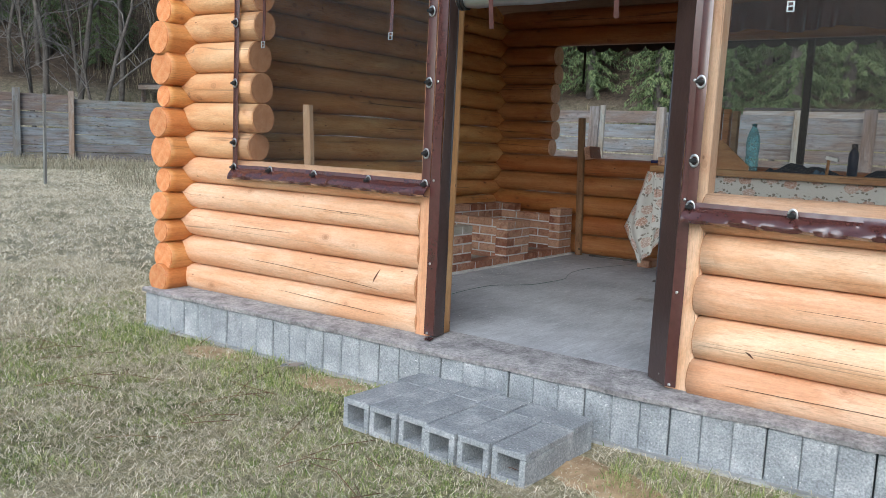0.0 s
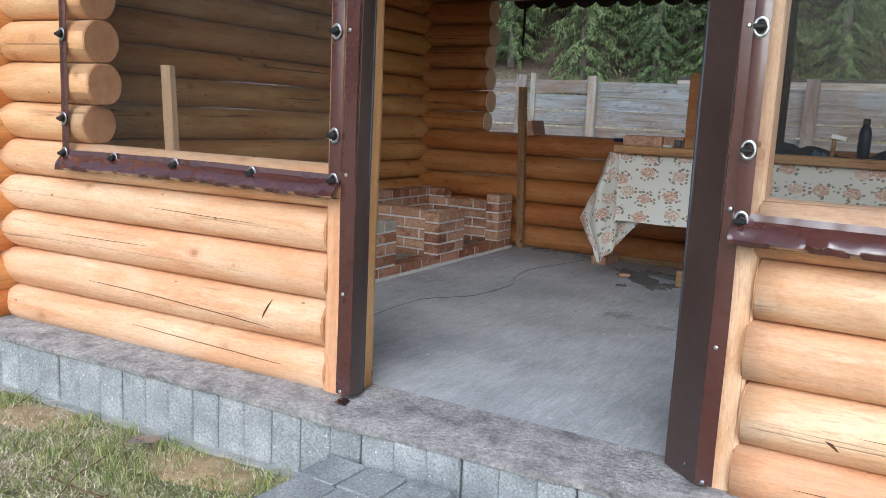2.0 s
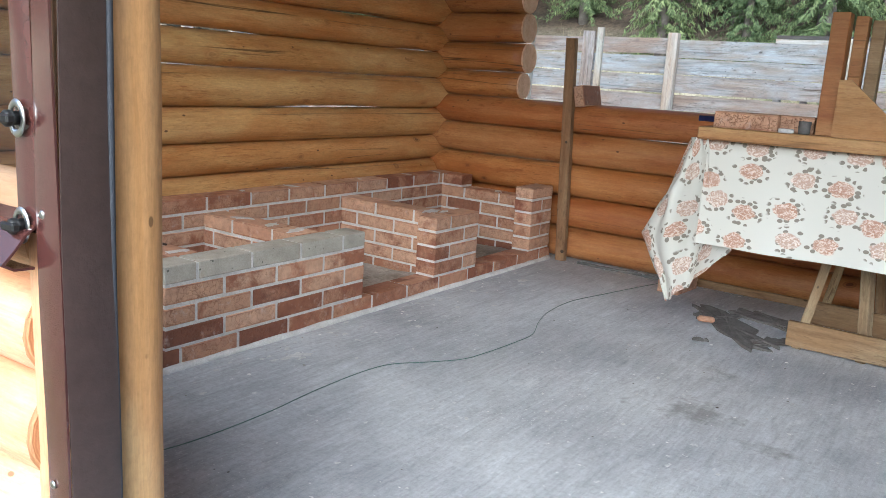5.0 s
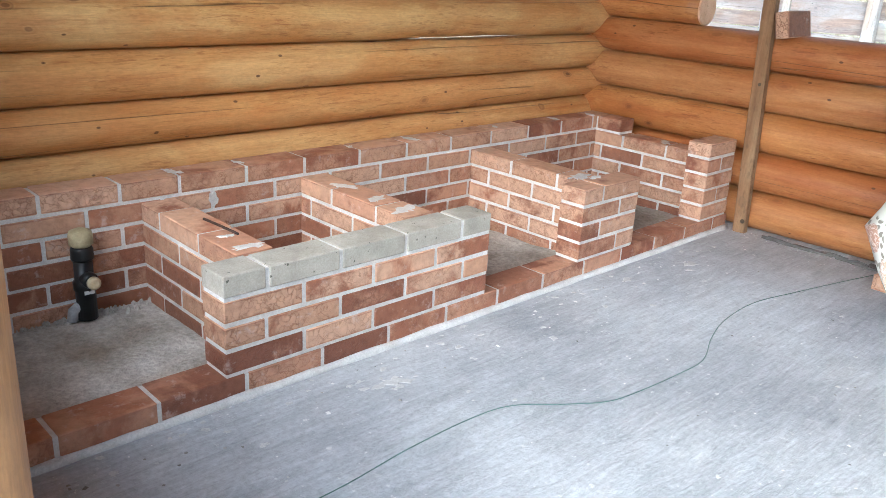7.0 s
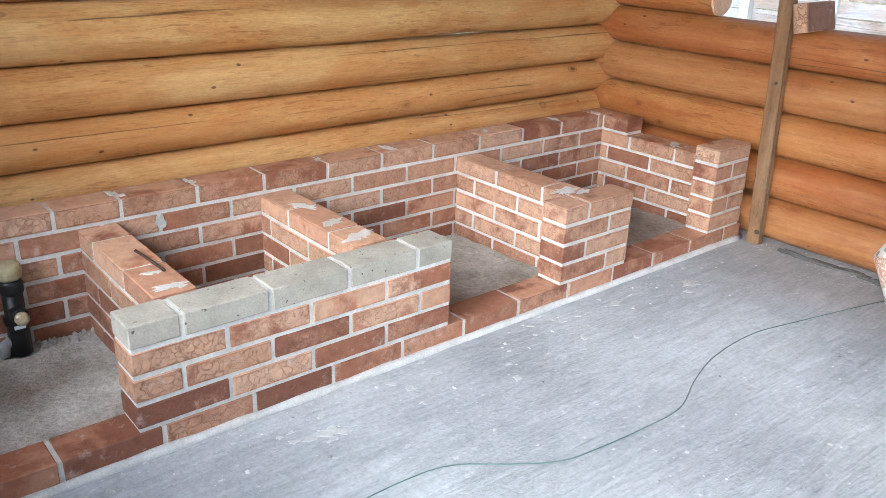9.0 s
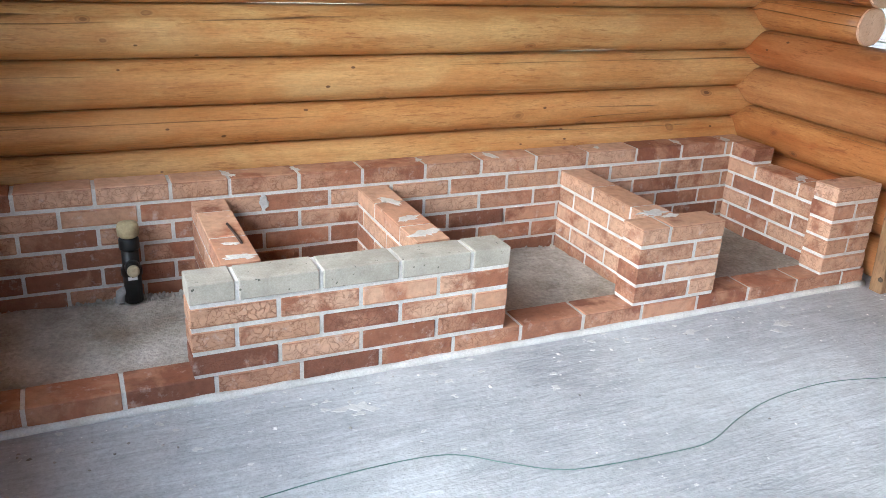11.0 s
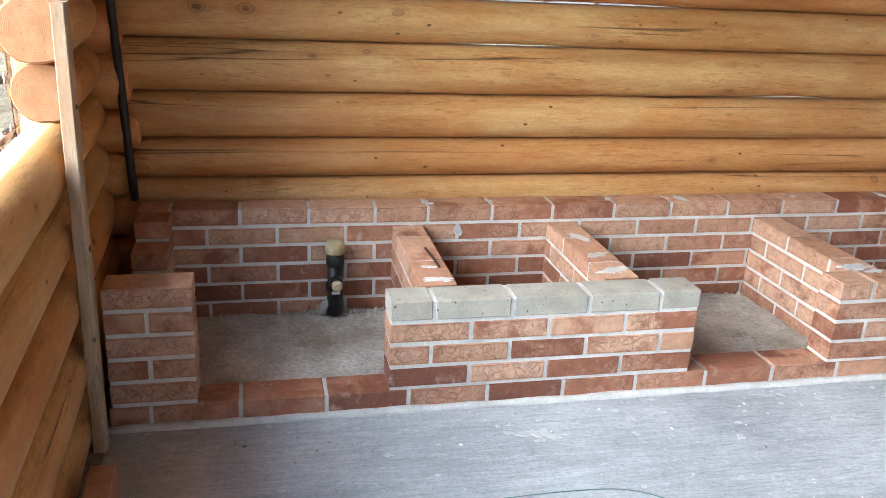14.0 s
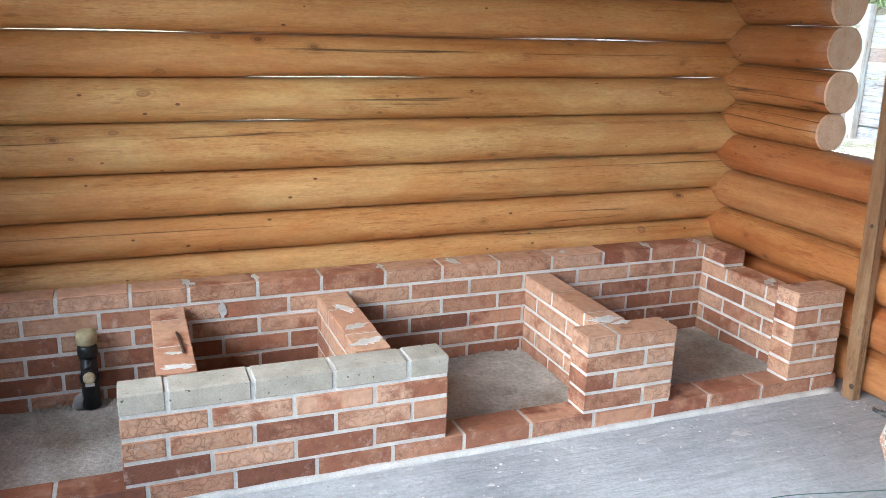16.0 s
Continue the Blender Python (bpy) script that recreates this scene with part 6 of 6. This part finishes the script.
def lean_to(x0, x1, y0, y1, z, label):
    root = tagged(empty("lean_to", ((x0 + x1) / 2, (y0 + y1) / 2, ground_height((x0 + x1) / 2, (y0 + y1) / 2))), label, "shed", "sheds")
    zo = root.location.z
    o = Matrix.Translation((-root.location.x, -root.location.y, -zo))
    bm = bmesh.new()
    v = [bm.verts.new(p) for p in ((x0, y0, z), (x1, y0, z), (x1, y1, z + 0.12), (x0, y1, z + 0.12))]
    w = [bm.verts.new((q.co.x, q.co.y, q.co.z + 0.05)) for q in v]
    bm.faces.new(v); bm.faces.new(w[::-1])
    for i in range(4):
        bm.faces.new((v[i], w[i], w[(i + 1) % 4], v[(i + 1) % 4]))
    part("roof", bm, ROOFING, root, "dark sheet roof", m=o)
    part("fascia", box(x0, x1, y0 - 0.03, y0 - 0.004, z - 0.16, z - 0.01), WOOD_POST, root, "pale fascia board", m=o)
    for x in (x0 + 0.1, x1 - 0.1):
        for y in (y0 + 0.1, y1 - 0.1):
            part("shed_post", box(x - 0.05, x + 0.05, y - 0.05, y + 0.05, zo - 0.1, z), WOOD_FENCE, root, m=o)
lean_to(-4.9, 2.5, 16.2, 18.2, 1.92, "low open shed with dark roof behind the fence")
lean_to(-25.2, -19.5, 16.6, 19.0, 2.5, "low shed roof rising over the far fence")

def leaf_material(name, stops, rough=0.7):
    m, nt, b = nodes_of(name, rough, spec=0.2)
    c = ramp(nt, rand_isl(nt), stops)
    tone = ramp(nt, rand_obj(nt), [(0.0, (0.7, 0.75, 0.7)), (1.0, (1.15, 1.1, 1.0))])
    lk(nt, mixc(nt, 1.0, c, tone, 'MULTIPLY'), b.inputs["Base Color"])
    return m
NEEDLES = leaf_material("spruce_needles", [(0.0, (0.055, 0.08, 0.04)), (0.5, (0.115, 0.155, 0.072)), (1.0, (0.19, 0.23, 0.11))])
BARK = mottled("grey_bark", [(0.3, (0.07, 0.06, 0.05)), (0.6, (0.14, 0.125, 0.11)), (0.8, (0.24, 0.225, 0.20))], 6, 40, 0.95, 0.9, 0.02)

def spruce_meshes(seed, height):
    rng = np.random.default_rng(seed)
    trunk = tube([(0.03 * math.sin(z), 0, z) for z in np.linspace(-0.5, height, 9)], [0.02 + 0.017 * height * (1 - i / 8.5) for i in range(9)], 7)
    tm = mesh_from(trunk, "trunk", BARK)
    verts, faces = [], []
    z = height * 0.05
    while z < height * 0.985:
        k = 1 - z / height
        reach = (0.22 + 0.135 * height * k) * rng.uniform(0.75, 1.2)
        for b in range(int(7 + 4 * k)):
            a = rng.uniform(0, 2 * math.pi)
            L_ = reach * rng.uniform(0.6, 1.1)
            d = np.array([math.cos(a), math.sin(a)])
            side = np.array([-d[1], d[0]])
            zz = z + rng.uniform(-0.15, 0.15)
            steps = max(4, int(L_ / 0.15))
            for s in range(1, steps + 1):
                t = s / steps
                base = d * L_ * t
                bz = zz + 0.10 * L_ * t - 0.62 * L_ * t * t + 0.16 * L_ * t ** 4
                w = (0.08 + 0.07 * L_ * (1 - t)) * rng.uniform(0.7, 1.2)
                for sg in (-1, 1):
                    for u in range(7):
                        e = rng.uniform(0.15, 0.95)
                        st_ = base + d * rng.uniform(-0.1, 0.1) + side * rng.uniform(-0.05, 0.05)
                        tip = st_ + side * sg * w * (0.4 + 0.6 * e) + d * w * rng.uniform(0.1, 0.9)
                        droop = rng.uniform(0.06, 0.30) * (0.5 + w)
                        q = len(verts)
                        wd = d * rng.uniform(0.008, 0.018)
                        verts += [(st_[0] - wd[0], st_[1] - wd[1], bz + rng.uniform(-0.06, 0.05)), (st_[0] + wd[0], st_[1] + wd[1], bz - 0.03), (tip[0], tip[1], bz - droop)]
                        faces.append((q, q + 1, q + 2))
        z += (0.20 + 0.10 * k) * (height / 10) ** 0.5
    me = bpy.data.meshes.new("crown")
    me.from_pydata(verts, [], faces)
    me.materials.append(NEEDLES)
    return tm, me

def tree(kind, x, y, meshes, scale, rz, label, cat, group):
    root = tagged(empty(kind, (x, y, ground_height(x, y))), label, cat, group)
    root.rotation_euler = (0, 0, rz)
    root.scale = (scale,) * 3
    for nm, me in zip(("trunk", "crown"), meshes):
        ob = new(nm, me)
        ob.parent = root

spruces = [spruce_meshes(10 + k, h) for k, h in enumerate((9.0, 11.0, 13.0, 8.0))]
rng = np.random.default_rng(3)
n_tree = 0
for k in range(2500):
    y = 22 + 30 * rng.uniform(0, 1) ** 1.3
    x = rng.uniform(-30, 16) * (0.4 + y / 40)
    if k and min((x - p) ** 2 + (y - q) ** 2 for p, q in placed) < 2.6:
        continue
    placed = [(x, y)] if k == 0 else placed + [(x, y)]
    tree("spruce", x, y, spruces[rng.integers(4)], rng.uniform(0.75, 1.25), rng.uniform(0, 6), "dark green spruce on the wooded slope", "tree", "spruces")
    n_tree += 1
    if n_tree > 275:
        break

TWIG = mottled('pale_twigs', [(0.3, (0.08, 0.07, 0.062)), (0.7, (0.22, 0.205, 0.19))], 3, 30, 0.9)
def bare_tree(seed, height, droop=0.0):
    rng = np.random.default_rng(seed)
    bt, bw = bmesh.new(), bmesh.new()
    def grow(bm, p, d, length, r, depth):
        pts, rad = [tuple(p)], [r]
        q, e = Vector(p), Vector(d)
        n = 5
        for i in range(n):
            e = (e + Vector(rng.normal(0, 0.16, 3)) + Vector((0, 0, 0.06 - droop * depth * 0.12))).normalized()
            q = q + e * length / n
            pts.append(tuple(q)); rad.append(r * (1 - 0.8 * (i + 1) / n) + 0.003)
        tube(pts, rad, 5 if depth == 0 else 3, False, bm)
        if depth < 3:
            for k in range((8, 6, 5)[depth]):
                t = rng.uniform(0.25, 0.98)
                i = min(int(t * n), n - 1)
                o = Vector(pts[i]).lerp(Vector(pts[i + 1]), t * n - i)
                a = rng.uniform(0, 2 * math.pi)
                grow(bw, o, (Vector((math.cos(a), math.sin(a), 0.5)) * 0.8 + e * 0.5).normalized(), length * rng.uniform(0.35, 0.6), rad[i] * 0.5, depth + 1)
    grow(bt, (0, 0, -0.3), (0, 0, 1), height, 0.011 * height, 0)
    return mesh_from(bt, "trunk", BARK), mesh_from(bw, "crown", TWIG)
bares = [bare_tree(50 + k, h, dr) for k, (h, dr) in enumerate(((7.0, 0.4), (8.5, 1.0), (6.0, 0.2), (9.5, 0.7)))]
for k in range(70):
    t, o_ = rng.uniform(-2, 24), 1.0 + 15 * rng.uniform(0, 1) ** 1.3
    x, y = -26.5 + 0.53 * t - 0.85 * o_, 6.5 + 0.85 * t + 0.53 * o_
    tree("bare_tree", x, y, bares[rng.integers(4)], rng.uniform(0.7, 1.2), rng.uniform(0, 6), "leafless grey tree with hanging twigs on the slope", "tree", "bare trees")
for x, y, s in ((-29, 15.5, 0.6), (-31.5, 15.0, 0.7), (-28.2, 17.9, 0.45), (-27.5, 16.5, 0.55), (-25.8, 19.5, 0.8), (-33, 14, 0.9), (-31, 23, 1.1), (-40, 17, 1.2), (-24.5, 21.5, 0.5), (-36, 26, 1.2), (-44, 24, 1.3), (-29, 29, 1.2)):
    tree("spruce", x, y, spruces[rng.integers(4)], s, rng.uniform(0, 6), "green spruce among bare trees on the slope", "tree", "spruces")

# grass blades
def blades(name, count, region, hmin, hmax, width, stops, label, seed, accept=None, lean=0.8, clump=0.0):
    rng = np.random.default_rng(seed)
    x = rng.uniform(region[0], region[1], count)
    y = rng.uniform(region[2], region[3], count)
    if clump:
        cx = rng.uniform(region[0], region[1], count // 14)
        cy = rng.uniform(region[2], region[3], count // 14)
        idx = rng.integers(0, len(cx), count)
        take = rng.uniform(0, 1, count) < clump
        x = np.where(take, cx[idx] + rng.normal(0, 0.03, count), x)
        y = np.where(take, cy[idx] + rng.normal(0, 0.03, count), y)
    if accept is not None:
        ok = accept(x, y, rng)
        x, y = x[ok], y[ok]
    n = len(x)
    h = rng.uniform(hmin, hmax, n) * rng.uniform(0.5, 1.0, n)
    a = rng.uniform(0, 2 * np.pi, n)
    b = rng.uniform(0, 2 * np.pi, n)
    l = rng.uniform(0.2, 1.0, n) * lean * h
    w = width * rng.uniform(0.6, 1.3, n)
    z = np.array([ground_height(float(p), float(q)) for p, q in zip(x, y)]) - 0.004
    V = np.empty((n, 5, 3))
    V[:, 0] = np.c_[x - w * np.cos(a), y - w * np.sin(a), z]
    V[:, 1] = np.c_[x + w * np.cos(a), y + w * np.sin(a), z]
    mx, my = x + 0.4 * l * np.cos(b), y + 0.4 * l * np.sin(b)
    V[:, 2] = np.c_[mx + 0.7 * w * np.cos(a), my + 0.7 * w * np.sin(a), z + h * 0.6]
    V[:, 3] = np.c_[mx - 0.7 * w * np.cos(a), my - 0.7 * w * np.sin(a), z + h * 0.6]
    V[:, 4] = np.c_[x + 1.3 * l * np.cos(b), y + 1.3 * l * np.sin(b), z + h * (0.95 - 0.3 * lean)]
    me = bpy.data.meshes.new(name)
    base = (np.arange(n) * 5)[:, None]
    fq, ft = base + np.array([0, 1, 2, 3]), base + np.array([3, 2, 4])
    me.from_pydata(V.reshape(-1, 3).tolist(), [], fq.tolist() + ft.tolist())
    m, nt, bs = nodes_of(name + "_blade", 0.75, spec=0.2)
    lk(nt, ramp(nt, rand_isl(nt), stops), bs.inputs["Base Color"])
    me.materials.append(m)
    return tagged(new(name, me), label, "grass", kind="stuff")

def outside(x, y, rng):
    hut = (y > 3.24 + (x + 4.85) * 0.046) & (x > -4.91)
    stepz = (x > -2.60) & (x < -1.56) & (y > 2.74)
    return ~(hut | stepz)
def turf(x, y):
    return np.array([noise.noise((float(p) * 1.2, float(q) * 1.2, 2)) + 0.6 * noise.noise((float(p) * 3.4, float(q) * 3.4, 5)) + 0.6 * noise.noise((float(p) * 9, float(q) * 9, 7)) + 0.4 * noise.noise((float(p) * 19, float(q) * 19, 9)) for p, q in zip(x, y)])
def green_area(x, y, rng):
    bare = (x > -1.75) & (x < -0.9) & (y > 2.6)
    dry = np.clip((-5.2 - x) * 0.45 + (y - 3.0) * 0.2, 0, 0.7)
    return outside(x, y, rng) & (turf(x, y) - dry + rng.normal(0, 0.16, len(x)) > -0.06) & ~(bare & (rng.uniform(0, 1, len(x)) < 0.8))
def dry_area(x, y, rng):
    return outside(x, y, rng) & (turf(x, y) + rng.normal(0, 0.3, len(x)) < 0.45)
GREENS = [(0.0, (0.09, 0.13, 0.03)), (0.3, (0.19, 0.26, 0.065)), (0.6, (0.32, 0.37, 0.12)), (0.8, (0.45, 0.45, 0.20)), (0.88, (0.62, 0.56, 0.40)), (1.0, (0.74, 0.67, 0.51))]
STRAW = [(0.0, (0.24, 0.20, 0.12)), (0.3, (0.46, 0.41, 0.28)), (0.7, (0.64, 0.58, 0.43)), (1.0, (0.82, 0.76, 0.61))]
blades("lawn_grass", 130000, (-7.5, 0.6, 0.9, 3.9), 0.022, 0.058, 0.0020, GREENS, "short patchy green and dry lawn grass", 1, green_area, 1.3, 0.75)
blades("dry_grass", 150000, (-8, 0.6, 0.6, 4.5), 0.022, 0.06, 0.0018, STRAW, "flattened straw-coloured dead grass", 2, dry_area, 2.8, 0.3)
blades("grass_tufts", 6000, (-5.6, -0.8, 2.85, 3.32), 0.05, 0.12, 0.0019, GREENS[:4], "fresh green tufts along the foundation", 3, lambda x, y, r: outside(x, y, r) & (np.sin(x * 5) + np.sin(x * 13) > -0.3), 0.9, 0.8)
blades("field_grass", 130000, (-19, -4.6, 2.5, 14), 0.03, 0.08, 0.0042, [(0.0, (0.24, 0.20, 0.13)), (0.3, (0.54, 0.48, 0.34)), (0.7, (0.74, 0.68, 0.53)), (1.0, (0.88, 0.83, 0.70))], "flattened pale dead grass of the field", 5, lambda x, y, r: outside(x, y, r) & (x < -4.9), 2.2, 0.55)
blades("rough_grass", 14000, (-27, -12, 7.5, 16), 0.15, 0.4, 0.006, [(0.0, (0.16, 0.14, 0.09)), (0.5, (0.28, 0.25, 0.17)), (1.0, (0.40, 0.37, 0.28))], "taller dry grass along the far fence", 6, lambda x, y, r: (y > 9.5 + (x + 14) * -0.12 + np.sin(x) * 0.5) & (y < 15 + 0 * x), 0.9)
blades("reeds", 12000, (-34, 10, 15.6, 22.5), 0.4, 1.2, 0.007, [(0.0, (0.12, 0.10, 0.06)), (0.6, (0.24, 0.20, 0.13)), (1.0, (0.12, 0.13, 0.06))], "tall dry reeds and weeds behind the fences", 7, lambda x, y, r: (y > 16) & ((x > -15) | (y > 16 + (x + 22) * 1.6)), 0.5)

def twigs():
    verts = bmesh.new()
    rng = np.random.default_rng(8)
    for k in range(34):
        x, y = rng.uniform(-5.4, -1.6), rng.uniform(2.0, 3.15)
        a, l = rng.uniform(0, 6.28), rng.uniform(0.08, 0.5)
        g = -0.262
        tube([(x, y, g + 0.004), (x + l * 0.5 * math.cos(a), y + l * 0.5 * math.sin(a), g + rng.uniform(0.008, 0.03)), (x + l * math.cos(a + 0.1), y + l * math.sin(a + 0.1), g + 0.006)], 0.0018, 4, True, verts)
    tagged(part("twigs", verts, mottled("twig_bark", [(0.3, (0.12, 0.055, 0.03)), (0.7, (0.26, 0.15, 0.09))], 9, 60)), "thin brown twigs strewn in the grass", "twigs", kind="stuff")
twigs()
bm = bmesh.new()
v = [bm.verts.new(p) for p in ((0, 0, 0), (0.10, 0.02, 0.012), (0.13, 0.06, 0.03), (0.05, 0.07, 0.02), (-0.01, 0.04, 0.006))]
bm.faces.new(v)
bmesh.ops.solidify(bm, geom=bm.faces[:], thickness=0.004)
tagged(part("metal_scrap", bm, STEEL, m=pose(-3.42, 3.14, -0.235, 0, 0, 10)), "bent scrap of bright sheet metal in the grass", "metal scrap")
def sawdust():
    bm = bmesh.new()
    n = 22
    rng = np.random.default_rng(2)
    c = bm.verts.new((0, 0, 0.02))
    rings = []
    for k in (1, 2, 3):
        rings.append([bm.verts.new((0.38 * k / 3 * math.cos(2 * math.pi * i / n) * rng.uniform(0.85, 1.15), 0.17 * k / 3 * math.sin(2 * math.pi * i / n) * rng.uniform(0.85, 1.15), 0.02 * (1 - k / 3) + rng.uniform(-0.004, 0.004) - (0.012 if k == 3 else 0))) for i in range(n)])
    for i in range(n):
        bm.faces.new((c, rings[0][i], rings[0][(i + 1) % n]))
        for a, b in zip(rings, rings[1:]):
            bm.faces.new((a[i], b[i], b[(i + 1) % n], a[(i + 1) % n]))
    me = mesh_from(bm, "sawdust_patch", mottled("sawdust", [(0.3, (0.30, 0.20, 0.11)), (0.55, (0.48, 0.34, 0.20)), (0.75, (0.60, 0.47, 0.31))], 12, 120, 0.95, 0.9, 0.006), True)
    for m_ in (pose(-1.38, 3.02, -0.268, 0, 0, -20), pose(-4.05, 3.16, -0.279, 0, 0, 4), pose(-3.1, 3.20, -0.279, 0, 0, 2)):
        ob = new("sawdust_patch", me)
        ob.matrix_world = m_
        tagged(ob, "patch of pale sawdust on bare soil by the foundation", "sawdust", "sawdust patches", "stuff")
sawdust()
